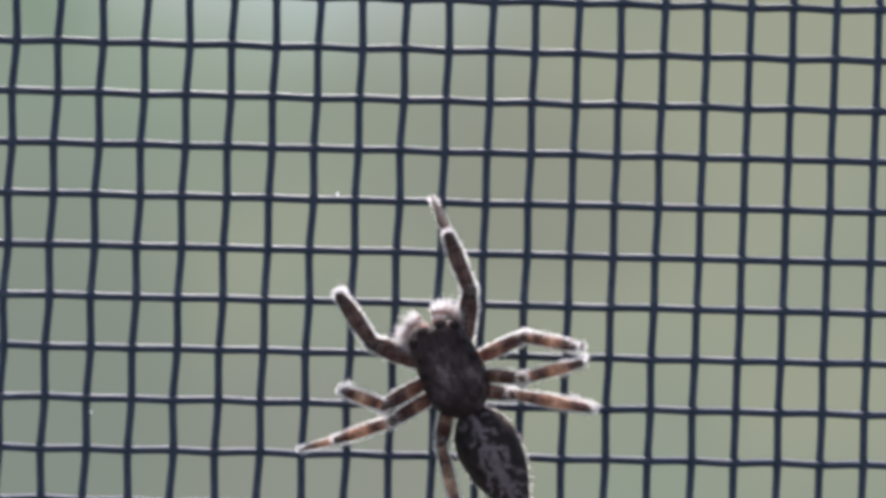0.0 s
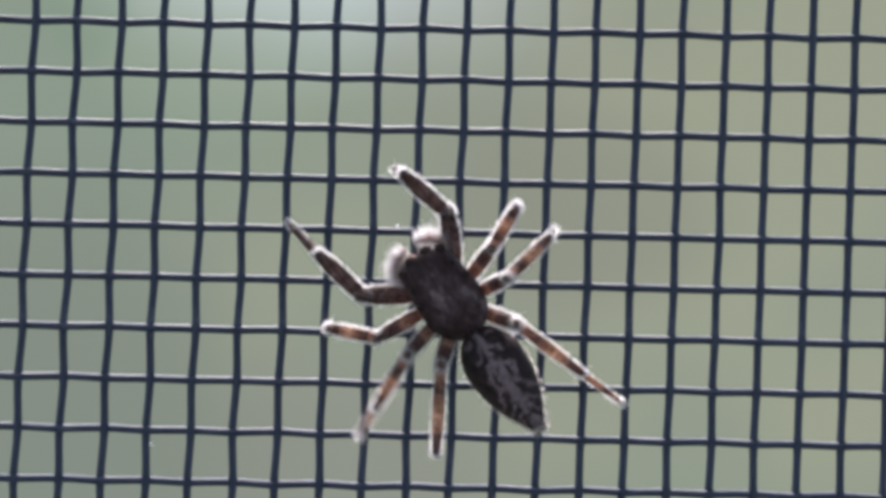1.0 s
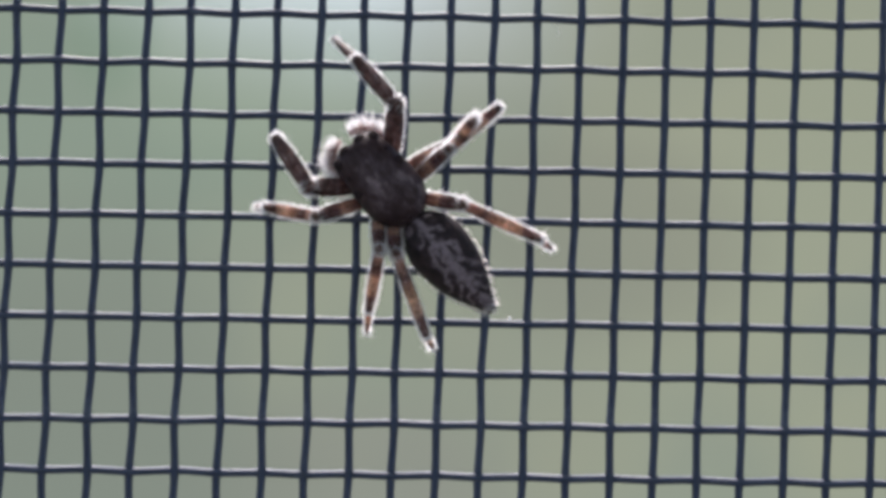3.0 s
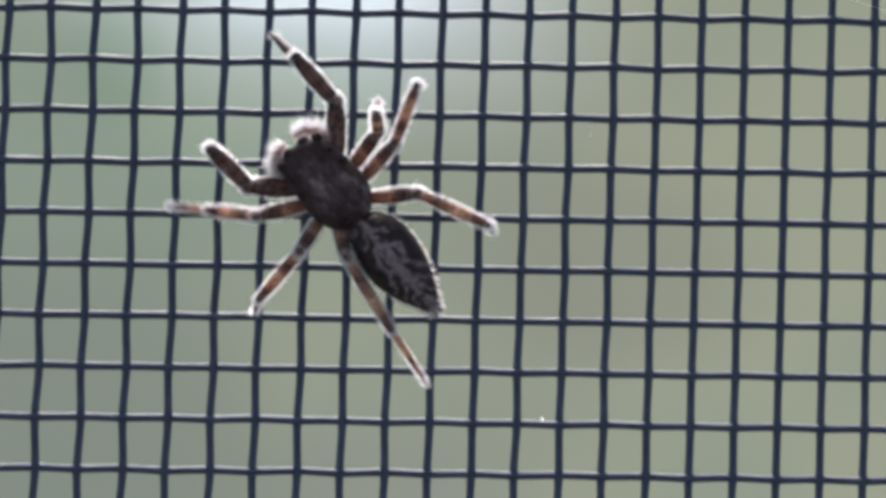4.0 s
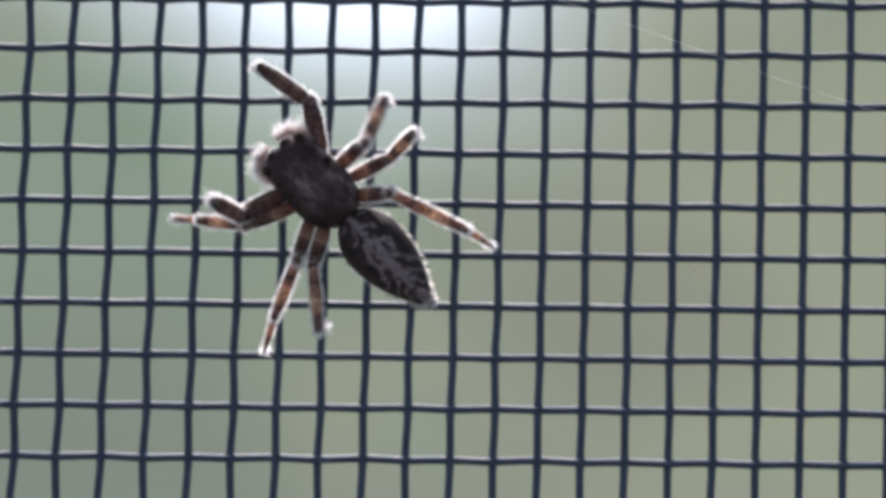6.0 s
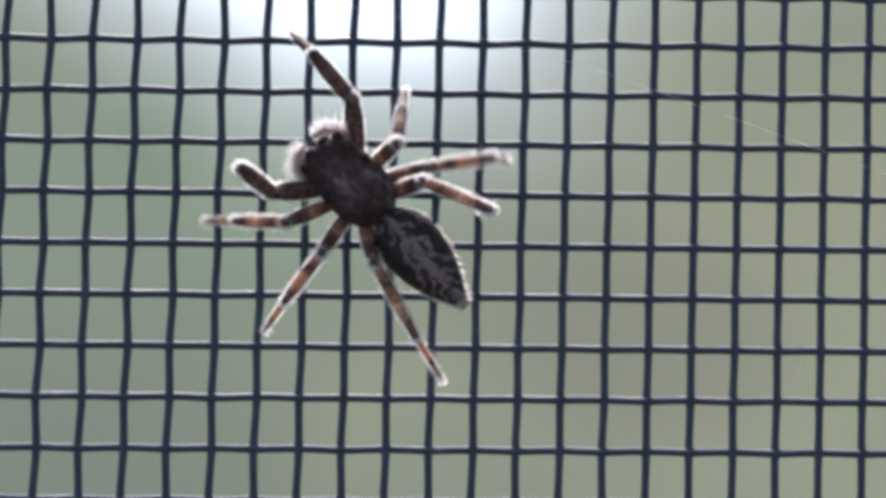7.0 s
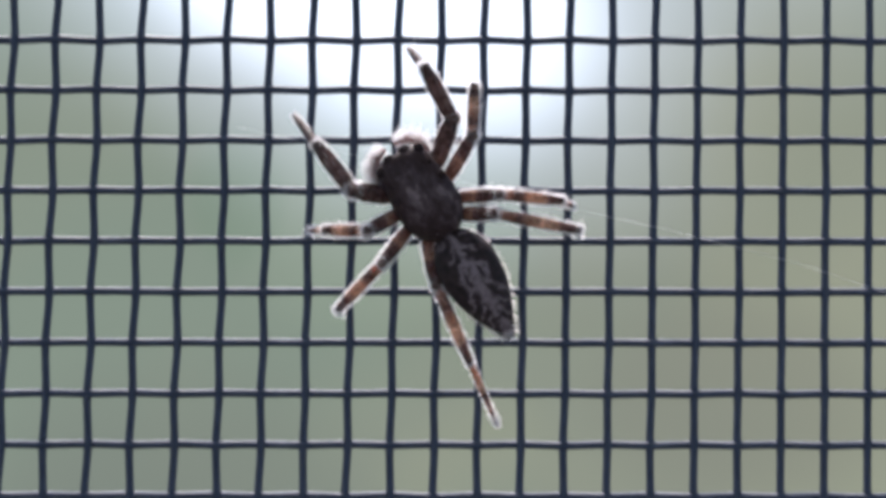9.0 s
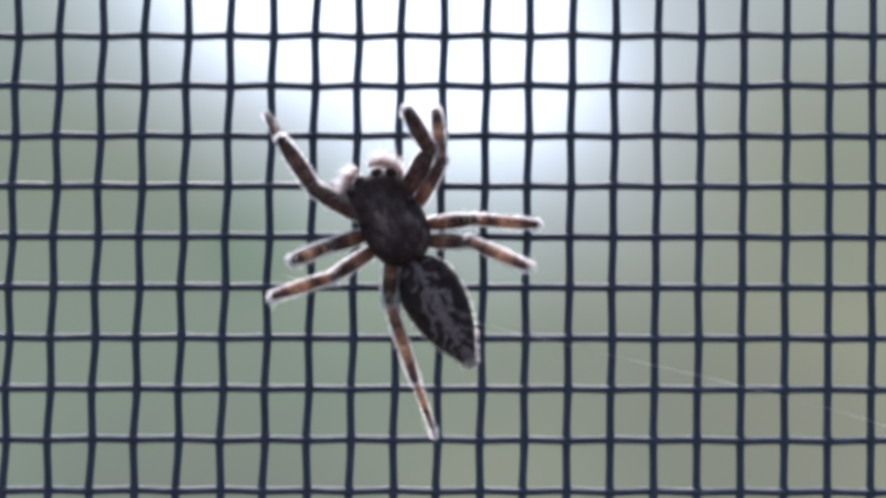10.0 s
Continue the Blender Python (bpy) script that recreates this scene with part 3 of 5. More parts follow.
    for side in ("left", "right"):
        for k in range(4):
            a, b, c = LENGTHS[k]
            f, t, s = THICK[k]
            skins = (FRONT_FEMUR, FRONT_TIBIA, FRONT_TARSUS) if k == 0 else (FEMUR, TIBIA, TARSUS)
            leg = limb("leg", a, (f * 0.72, f * 1.05, f, f * 0.82), skins[0], root, 420 if k == 0 else 520, 0.19)
            shin = limb("tibia", b, (t * 0.90, t * 1.08, t, t * 0.80), skins[1], leg, 420 if k == 0 else 560, 0.19,
                        label="plain dark brown shin" if k == 0 else "banded brown and orange shin")
            knee(1.02 * max(t * 0.95, f * 0.84), a, skins[1], leg)
            foot = limb("tarsus", c, (s * 0.95, s, s * 0.78, s * 0.62), skins[2], leg, 150 if k == 0 else 260, 0.16, 45 if k == 0 else 130, "slender foot with a white hair tuft")
            legs.append((leg, shin, foot, Vector((*HIPS[side][k], HIP_Z)), LENGTHS[k]))
    return root, belly, legs


# ---- movement ----
def segment_pose(a, b):
    """A segment from a towards b, its z axis along it."""
    w = (b - a).normalized()
    x = Vector((0, 0, 1)).cross(w)
    x = x.normalized() if x.length > 1e-4 else Vector((1, 0, 0))
    y = w.cross(x)
    m = Matrix((x, y, w)).transposed().to_4x4()
    m.translation = a * MM
    return m


def reach(hip, lengths, tip_x, tip_y, lift, knee_x, knee_y):
    """Poses of the three segments of a leg from its foot and the way its knee points, in the spider's millimetres."""
    a, b, c = lengths
    d = Vector((knee_x - hip.x, knee_y - hip.y, 0))
    if d.length > 0.97 * a:
        d *= 0.97 * a / d.length
    if d.length < 0.55 * a:
        d *= 0.55 * a / max(d.length, 0.01)
    # the knee sinks and opens until the foot comes within reach
    for _ in range(12):
        knee = hip + d + Vector((0, 0, math.sqrt(a * a - d.length_squared)))
        if (Vector((tip_x, tip_y, 0.08 + lift)) - knee).length < 0.98 * (b + c) or d.length * 1.05 > 0.97 * a:
            break
        d *= 1.05
    away = Vector((tip_x - knee.x, tip_y - knee.y, 0))
    goal = flat = max(away.length, 0.01)
    away /= goal
    # a folded leg is drawn in until its ankle stands over the foot, whose claws reach into the mesh
    for _ in range(5):
        steep = 2.4 * max(0.0, min(1.0, (flat / (b + c) - 0.3) / 0.4))
        claw = 0.08 - 0.3 * max(0.0, min(1.0, (0.8 - flat / (b + c)) / 0.3))
        w = away * flat + Vector((0, 0, max(claw + lift, knee.z - steep * flat) - knee.z))
        far = min(w.length, 0.985 * (b + c))
        w.normalize()
        x = (far * far + b * b - c * c) / (2 * far)
        x = max(-b, min(b, x))
        up = Vector((0, 0, 1)) - w * w.z
        ankle = knee + w * x + up.normalized() * math.sqrt(max(b * b - x * x, 0))
        end = knee + w * far
        over = (ankle - knee).dot(away) - goal
        if over <= 0.01:
            break
        flat = max(0.15, flat - 0.8 * over)
    first = segment_pose(hip, knee)
    back = first.inverted()
    return first, back @ segment_pose(knee, ankle), back @ segment_pose(ankle, end)


setting()
window_screen()
silk_and_dust()
SPIDER, BELLY, LEGS = spider()
ROWS = {"body": [], **{k: ([], [], []) for k in range(8)}}


def stride(t, x, z, heading, *feet):
    """The spider's place on the screen in millimetres and its heading, and for each leg foot x, y, lift, knee x, y."""
    ROWS["body"].append((t, pose(x * MM, -0.24 * MM, z * MM, 90, -heading, 0)))
    for k, (leg, foot) in enumerate(zip(LEGS, feet)):
        for rows, m in zip(ROWS[k], reach(leg[3], leg[4], *foot)):
            rows.append((t, m))


def motions():
    stride(0.0, 16.35, -13.13, 25.7, (-2.20, 5.05, 0, -2.08, 3.30), (-3.21, 2.22, 0, -2.35, 1.19), (-5.51, 0.87, 0, -2.01, 0.66), (-1.46, -2.33, 0.35, -1.21, -0.60), (1.74, 6.49, 0, 1.70, 3.56), (4.18, 0.15, 0.35, 2.78, 1.30), (4.09, -0.22, 0, 1.91, 0.23), (3.34, -1.22, 0, 1.22, 0.02))
    stride(0.1, 16.13, -12.72, 26.2, (-2.13, 4.67, 0, -2.10, 3.09), (-3.29, 1.80, 0, -2.44, 0.97), (-5.36, 0.62, 0, -2.03, 0.59), (-1.61, -2.03, 0, -1.22, -0.58), (1.73, 6.01, 0, 1.73, 3.45), (3.78, 0.71, 0.35, 2.79, 1.22), (4.01, -0.70, 0, 1.87, 0.12), (3.42, -1.96, 0, 1.27, -0.09))
    stride(0.2, 15.91, -12.35, 26.6, (-2.20, 4.30, 0, -2.07, 2.90), (-3.52, 1.26, 0, -2.51, 0.77), (-5.27, 0.20, 0, -2.05, 0.44), (-1.47, -2.15, 0, -1.11, -0.66), (1.83, 5.53, 0, 1.79, 3.32), (4.12, 3.41, 0.35, 2.41, 2.50), (4.13, -1.18, 0, 1.84, 0.06), (3.58, -2.77, 0, 1.31, -0.18))
    stride(0.3, 15.68, -12.01, 26.8, (-2.17, 3.95, 0, -2.04, 2.70), (-4.02, 1.91, 0.35, -2.69, 1.13), (-5.27, -0.15, 0, -2.05, 0.33), (-1.49, -2.40, 0, -1.03, -0.71), (1.87, 5.17, 0, 1.82, 3.19), (3.54, 4.77, 0.35, 2.15, 2.89), (4.13, -1.62, 0, 1.82, -0.00), (3.61, -3.08, 0, 1.36, -0.26))
    stride(0.4, 15.43, -11.69, 27.0, (-2.08, 3.58, 0, -1.99, 2.53), (-4.44, 3.74, 0.35, -2.68, 1.94), (-5.18, -0.57, 0, -2.04, 0.19), (-1.49, -2.82, 0, -0.93, -0.76), (1.93, 4.67, 0, 1.92, 3.00), (3.09, 4.49, 0, 2.31, 2.87), (4.21, -2.03, 0, 1.82, -0.04), (3.20, -1.55, 0, 1.51, -0.18))
    stride(0.5, 15.18, -11.43, 27.3, (-1.89, 3.43, 0, -1.88, 2.45), (-4.05, 4.17, 0, -2.65, 2.26), (-5.13, -0.88, 0, -2.02, 0.09), (-1.45, -3.84, 0, -0.79, -0.81), (2.08, 4.31, 0, 1.99, 2.78), (3.25, 4.15, 0, 2.68, 2.64), (4.30, -1.52, 0.35, 1.95, 0.13), (3.59, -2.53, 0, 1.55, -0.28))
    stride(0.6, 14.99, -11.14, 29.1, (-2.30, 3.51, 0.35, -2.05, 2.31), (-3.83, 3.86, 0, -2.65, 2.16), (-5.11, -1.05, 0, -1.99, 0.12), (-1.58, -4.05, 0, -0.85, -0.78), (2.24, 4.06, 0, 2.09, 2.71), (3.36, 3.71, 0, 2.59, 2.37), (5.16, 1.14, 0.35, 2.03, 0.93), (3.49, -2.94, 0, 1.47, -0.34))
    stride(0.7, 14.83, -10.80, 31.1, (-2.22, 3.89, 0.35, -2.09, 2.49), (-3.70, 3.58, 0, -2.65, 2.03), (-5.14, -1.23, 0, -1.97, 0.17), (-1.67, -3.80, 0.35, -0.92, -0.74), (2.29, 4.74, 0.35, 2.02, 2.86), (3.50, 3.23, 0, 2.51, 2.08), (5.31, 2.12, 0.35, 1.94, 1.11), (3.38, -3.45, 0, 1.38, -0.40))
    stride(0.8, 14.68, -10.43, 33.3, (-2.28, 5.31, 0.35, -2.02, 2.81), (-3.63, 3.28, 0, -2.66, 1.87), (-5.20, -1.46, 0, -1.95, 0.21), (-2.62, -2.99, 0.35, -1.22, -0.57), (1.48, 6.56, 0, 1.63, 3.25), (3.39, 2.67, 0, 2.40, 1.80), (4.29, 1.95, 0, 1.88, 1.07), (3.20, -4.01, 0, 1.29, -0.45))
    stride(0.9, 14.55, -10.04, 35.6, (-2.29, 5.70, 0.35, -2.08, 2.92), (-3.60, 3.07, 0, -2.64, 1.71), (-4.60, -1.50, 0.35, -1.91, 0.21), (-2.52, -1.84, 0, -1.37, -0.40), (1.55, 6.20, 0, 1.69, 3.23), (3.36, 2.16, 0, 2.25, 1.58), (4.29, 1.39, 0, 1.86, 0.82), (2.91, -4.55, 0, 1.20, -0.49))
    stride(1.0, 14.42, -9.63, 37.7, (-2.71, 6.13, 0.35, -2.23, 2.91), (-3.68, 2.75, 0, -2.63, 1.48), (-5.00, -0.74, 0.35, -1.99, 0.53), (-3.12, -2.43, 0, -1.41, -0.34), (1.03, 5.56, 0, 1.55, 3.34), (3.29, 2.19, 0.35, 2.03, 1.64), (4.06, 0.88, 0, 1.81, 0.60), (2.50, -4.99, 0, 1.10, -0.52))
    stride(1.1, 14.18, -9.31, 38.1, (-2.53, 6.40, 0, -2.08, 2.96), (-3.35, 2.36, 0, -2.59, 1.33), (-5.03, 0.93, 0.35, -2.07, 0.93), (-3.14, -2.94, 0, -1.38, -0.46), (1.23, 5.20, 0, 1.64, 3.24), (3.91, 3.14, 0.35, 2.07, 1.85), (4.15, 0.47, 0, 1.81, 0.51), (2.57, -5.36, 0, 1.08, -0.57))
    stride(1.2, 13.90, -8.98, 38.0, (-2.58, 6.03, 0, -2.04, 2.88), (-3.38, 1.97, 0, -2.53, 1.14), (-4.82, 1.09, 0, -2.14, 0.92), (-3.17, -3.42, 0, -1.35, -0.57), (1.15, 4.54, 0, 1.66, 3.18), (3.06, 5.12, 0, 1.75, 2.40), (4.13, 0.04, 0, 1.80, 0.41), (2.57, -5.78, 0, 1.05, -0.62))
    stride(1.3, 13.60, -8.64, 37.7, (-2.58, 5.54, 0, -2.00, 2.80), (-4.09, 2.61, 0.35, -2.49, 1.36), (-4.80, 0.66, 0, -2.22, 0.69), (-3.13, -3.83, 0, -1.30, -0.69), (1.20, 4.42, 0, 1.68, 3.12), (2.98, 4.78, 0, 1.91, 2.43), (4.14, -0.32, 0, 1.80, 0.34), (2.59, -5.48, 0.35, 1.07, -0.65))
    stride(1.4, 13.26, -8.29, 37.3, (-2.57, 4.96, 0, -1.98, 2.70), (-4.41, 3.78, 0.35, -2.36, 1.74), (-4.71, 0.04, 0, -2.25, 0.37), (-3.00, -4.43, 0, -1.23, -0.81), (1.27, 3.92, 0, 1.79, 2.99), (3.04, 4.23, 0, 2.16, 2.36), (4.24, -0.85, 0, 1.77, 0.23), (3.52, -3.29, 0.35, 1.37, -0.46))
    stride(1.5, 12.87, -7.94, 36.9, (-2.32, 4.04, 0, -1.95, 2.61), (-4.34, 4.12, 0.35, -2.28, 1.85), (-4.61, -0.50, 0, -2.23, 0.07), (-2.86, -4.98, 0, -1.16, -0.91), (1.71, 3.95, 0.35, 1.96, 2.74), (3.11, 3.69, 0, 2.42, 2.21), (4.39, -1.35, 0, 1.75, 0.16), (3.00, -1.83, 0, 1.51, -0.32))
    stride(1.6, 12.47, -7.63, 36.9, (-2.29, 3.80, 0, -2.02, 2.50), (-3.77, 4.86, 0, -2.13, 2.09), (-4.43, -1.01, 0, -2.04, -0.04), (-2.30, -3.73, 0, -1.12, -0.90), (2.18, 4.07, 0.35, 2.15, 2.60), (3.06, 3.02, 0, 2.44, 2.10), (4.58, -0.90, 0.35, 1.83, 0.24), (3.11, -2.26, 0, 1.59, -0.40))
    stride(1.7, 12.09, -7.32, 37.1, (-2.33, 3.63, 0, -2.10, 2.36), (-3.53, 4.47, 0, -2.14, 2.04), (-4.35, -1.41, 0, -1.88, -0.06), (-2.24, -4.11, 0, -1.02, -0.92), (2.27, 5.35, 0.35, 2.09, 2.84), (3.24, 2.74, 0, 2.45, 2.04), (5.02, 1.14, 0.35, 1.98, 0.78), (3.50, -2.88, 0, 1.67, -0.48))
    stride(1.8, 11.69, -7.00, 37.4, (-2.33, 3.77, 0.35, -2.09, 2.39), (-3.39, 3.93, 0, -2.20, 1.92), (-4.23, -1.95, 0, -1.70, -0.10), (-2.44, -3.61, 0.35, -1.08, -0.87), (1.49, 6.76, 0, 1.84, 3.22), (3.31, 2.21, 0, 2.50, 1.87), (4.50, 2.38, 0, 1.96, 1.15), (3.64, -3.47, 0, 1.76, -0.57))
    stride(1.9, 11.29, -6.68, 37.7, (-2.62, 4.75, 0.35, -2.06, 2.46), (-3.25, 3.51, 0, -2.24, 1.81), (-4.16, -2.36, 0, -1.57, -0.06), (-1.87, -2.70, 0, -1.03, -0.86), (1.62, 6.28, 0, 1.96, 3.23), (3.42, 1.80, 0, 2.55, 1.74), (4.61, 1.93, 0, 2.04, 0.99), (3.70, -3.90, 0, 1.84, -0.65))
    stride(2.0, 10.97, -6.36, 38.2, (-2.22, 5.80, 0.35, -1.94, 2.69), (-2.88, 2.66, 0, -2.28, 1.64), (-4.06, -2.91, 0, -1.43, -0.02), (-1.70, -3.10, 0, -0.87, -0.90), (1.55, 5.26, 0, 2.07, 3.23), (3.58, 1.37, 0, 2.59, 1.59), (3.76, 0.82, 0, 2.09, 0.68), (3.79, -4.57, 0, 1.91, -0.76))
    stride(2.1, 10.84, -6.03, 39.0, (-2.09, 6.85, 0, -1.85, 2.78), (-3.05, 2.51, 0, -2.31, 1.53), (-4.75, -1.94, 0.35, -1.60, 0.13), (-2.05, -3.42, 0, -0.94, -0.87), (1.47, 4.77, 0, 2.08, 3.17), (3.40, 1.63, 0.35, 2.57, 1.69), (3.63, 0.56, 0, 2.09, 0.58), (3.55, -4.77, 0, 1.81, -0.83))
    stride(2.2, 10.77, -5.70, 39.9, (-2.06, 6.75, 0, -1.84, 2.76), (-3.26, 2.23, 0, -2.33, 1.35), (-5.28, 0.45, 0.35, -1.80, 0.61), (-2.24, -3.73, 0, -0.97, -0.84), (1.40, 4.32, 0, 2.08, 3.10), (3.34, 2.25, 0.35, 2.45, 2.06), (3.49, 0.23, 0, 2.07, 0.44), (3.33, -5.17, 0, 1.69, -0.90))
    stride(2.3, 10.45, -5.38, 41.0, (-1.29, 7.77, 0, -1.66, 2.92), (-3.35, 1.77, 0, -2.34, 1.12), (-4.83, 2.71, 0.35, -1.76, 1.13), (-2.24, -3.95, 0, -0.97, -0.83), (1.39, 4.03, 0, 2.07, 3.07), (3.44, 2.09, 0, 2.52, 1.89), (3.55, -0.10, 0, 2.05, 0.31), (3.98, -3.84, 0.35, 1.89, -0.62))
    stride(2.4, 10.26, -5.06, 42.0, (-1.23, 7.31, 0, -1.66, 2.90), (-3.41, 1.32, 0, -2.30, 0.87), (-3.89, 2.25, 0, -1.77, 1.12), (-2.20, -4.32, 0, -0.95, -0.82), (1.33, 4.16, 0, 2.06, 3.01), (3.39, 1.80, 0, 2.60, 1.66), (3.80, -0.36, 0, 2.02, 0.21), (4.02, -2.16, 0.35, 2.04, -0.25))
    stride(2.5, 10.00, -4.75, 41.8, (-1.29, 6.75, 0, -1.67, 2.87), (-3.48, 2.05, 0.35, -2.35, 1.25), (-3.44, 1.19, 0, -1.86, 0.86), (-2.12, -4.73, 0, -0.93, -0.82), (1.46, 4.03, 0, 2.08, 2.93), (3.41, 1.45, 0, 2.64, 1.37), (4.30, -0.75, 0, 1.99, 0.11), (2.81, -2.28, 0, 1.89, -0.51))
    stride(2.6, 9.72, -4.44, 40.9, (-1.37, 6.23, 0, -1.70, 2.82), (-4.06, 3.35, 0.35, -2.31, 1.62), (-3.43, 0.46, 0, -1.87, 0.56), (-2.06, -5.12, 0, -0.91, -0.82), (1.56, 4.10, 0.35, 2.05, 2.90), (3.38, 1.16, 0, 2.66, 1.11), (4.43, 0.91, 0.35, 2.16, 0.72), (2.75, -2.57, 0, 1.78, -0.62))
    stride(2.7, 9.47, -4.13, 40.8, (-1.32, 5.85, 0, -1.70, 2.80), (-3.62, 4.92, 0, -2.09, 2.12), (-3.33, -0.23, 0, -1.79, 0.25), (-2.02, -5.52, 0, -0.91, -0.81), (1.86, 5.50, 0.35, 1.99, 2.91), (3.42, 0.91, 0, 2.63, 0.89), (4.87, 1.77, 0.35, 2.15, 1.03), (2.71, -2.84, 0, 1.68, -0.70))
    stride(2.8, 9.22, -3.81, 40.9, (-1.48, 5.45, 0, -1.75, 2.74), (-3.58, 4.51, 0, -2.13, 2.07), (-3.62, -0.73, 0, -1.68, 0.05), (-2.05, -5.68, 0, -0.93, -0.79), (1.98, 6.47, 0, 1.94, 2.93), (3.30, 0.69, 0, 2.59, 0.67), (3.77, 1.22, 0, 2.16, 1.00), (2.87, -3.29, 0, 1.58, -0.77))
    stride(2.9, 8.98, -3.50, 41.2, (-1.52, 5.09, 0, -1.78, 2.69), (-2.90, 3.80, 0.35, -2.11, 2.12), (-3.56, -1.31, 0, -1.56, -0.12), (-2.19, -3.55, 0, -1.12, -0.70), (1.95, 6.20, 0, 1.92, 2.88), (3.28, 0.55, 0, 2.56, 0.53), (3.81, 0.90, 0, 2.19, 0.87), (2.89, -3.53, 0, 1.51, -0.79))
    stride(3.0, 8.76, -3.20, 41.5, (-1.62, 4.75, 0, -1.83, 2.61), (-3.58, 3.42, 0.35, -2.27, 1.82), (-3.55, -1.95, 0, -1.43, -0.25), (-2.24, -3.72, 0, -1.13, -0.69), (1.81, 5.97, 0, 1.87, 2.87), (3.57, 0.90, 0.35, 2.65, 0.75), (4.10, 0.72, 0, 2.22, 0.75), (2.77, -3.75, 0, 1.41, -0.83))
    stride(3.1, 8.54, -2.89, 41.9, (-1.48, 3.94, 0, -1.84, 2.56), (-3.51, 4.26, 0, -2.14, 2.09), (-3.48, -2.55, 0, -1.30, -0.35), (-2.20, -3.96, 0, -1.12, -0.68), (1.71, 5.67, 0, 1.86, 2.84), (4.63, 2.30, 0.35, 2.72, 1.44), (4.56, 0.49, 0, 2.22, 0.65), (2.74, -4.00, 0, 1.33, -0.84))
    stride(3.2, 8.29, -2.55, 42.3, (-1.79, 4.45, 0, -1.88, 2.48), (-3.64, 3.83, 0, -2.22, 1.96), (-3.61, -3.22, 0, -1.22, -0.40), (-2.25, -4.41, 0, -1.12, -0.67), (1.54, 5.40, 0, 1.80, 2.84), (4.59, 3.57, 0.35, 2.62, 1.93), (4.71, 0.15, 0, 2.22, 0.54), (2.67, -4.37, 0, 1.24, -0.88))
    stride(3.3, 8.03, -2.27, 42.3, (-1.78, 3.87, 0.35, -1.91, 2.41), (-3.71, 3.52, 0, -2.26, 1.87), (-4.35, -1.04, 0.35, -1.71, -0.08), (-2.20, -4.36, 0, -1.14, -0.65), (1.44, 5.13, 0, 1.77, 2.81), (3.97, 4.26, 0.35, 2.48, 2.27), (4.88, 0.02, 0, 2.23, 0.53), (2.60, -4.41, 0.35, 1.19, -0.88))
    stride(3.4, 7.72, -1.88, 42.1, (-2.16, 5.81, 0.35, -1.83, 2.50), (-3.83, 3.11, 0, -2.33, 1.72), (-4.68, 1.61, 0.35, -2.03, 0.68), (-2.32, -4.84, 0, -1.15, -0.64), (1.29, 4.27, 0, 1.77, 2.76), (3.29, 5.13, 0.35, 2.25, 2.61), (4.75, -0.48, 0, 2.21, 0.35), (3.15, -3.65, 0.35, 1.34, -0.75))
    stride(3.5, 7.42, -1.53, 42.1, (-2.15, 6.22, 0.35, -1.81, 2.52), (-3.82, 2.72, 0, -2.37, 1.59), (-4.80, 1.96, 0, -2.06, 0.76), (-2.32, -5.30, 0, -1.14, -0.64), (1.20, 3.96, 0, 1.76, 2.70), (2.74, 4.47, 0, 2.25, 2.64), (4.77, -0.93, 0, 2.18, 0.22), (3.64, -2.42, 0.35, 1.54, -0.51))
    stride(3.6, 7.18, -1.27, 41.9, (-2.17, 6.64, 0, -1.78, 2.63), (-3.53, 1.98, 0, -2.39, 1.39), (-4.64, 1.62, 0, -2.07, 0.70), (-2.27, -5.67, 0, -1.07, -0.61), (1.39, 4.00, 0, 1.86, 2.75), (2.74, 4.11, 0, 2.26, 2.46), (4.76, -1.29, 0, 2.13, 0.03), (2.88, -1.39, 0, 1.75, -0.38))
    stride(3.7, 6.94, -1.03, 41.9, (-2.15, 6.34, 0, -1.78, 2.70), (-3.48, 1.71, 0, -2.38, 1.26), (-4.62, 1.32, 0, -2.08, 0.64), (-2.27, -5.96, 0, -1.02, -0.56), (1.40, 3.74, 0, 1.95, 2.80), (2.63, 3.47, 0, 2.25, 2.29), (4.77, -1.59, 0, 2.07, -0.13), (2.91, -1.67, 0, 1.83, -0.44))
    stride(3.8, 6.66, -0.76, 41.9, (-2.13, 5.90, 0, -1.80, 2.76), (-3.52, 1.38, 0, -2.36, 1.09), (-4.54, 0.98, 0, -2.08, 0.55), (-2.18, -5.55, 0, -0.98, -0.51), (1.35, 4.27, 0.35, 1.92, 2.99), (2.68, 3.13, 0, 2.26, 2.09), (5.08, -1.08, 0.35, 2.17, -0.04), (2.82, -1.95, 0, 1.91, -0.51))
    stride(3.9, 6.35, -0.45, 42.0, (-2.13, 5.53, 0, -1.82, 2.81), (-4.16, 2.43, 0.35, -2.35, 1.40), (-4.53, 0.56, 0, -2.07, 0.44), (-2.15, -5.93, 0, -0.92, -0.47), (1.53, 5.11, 0.35, 1.93, 3.12), (2.75, 2.81, 0, 2.25, 1.86), (4.67, 0.80, 0.35, 2.39, 0.51), (2.97, -2.42, 0, 1.98, -0.61))
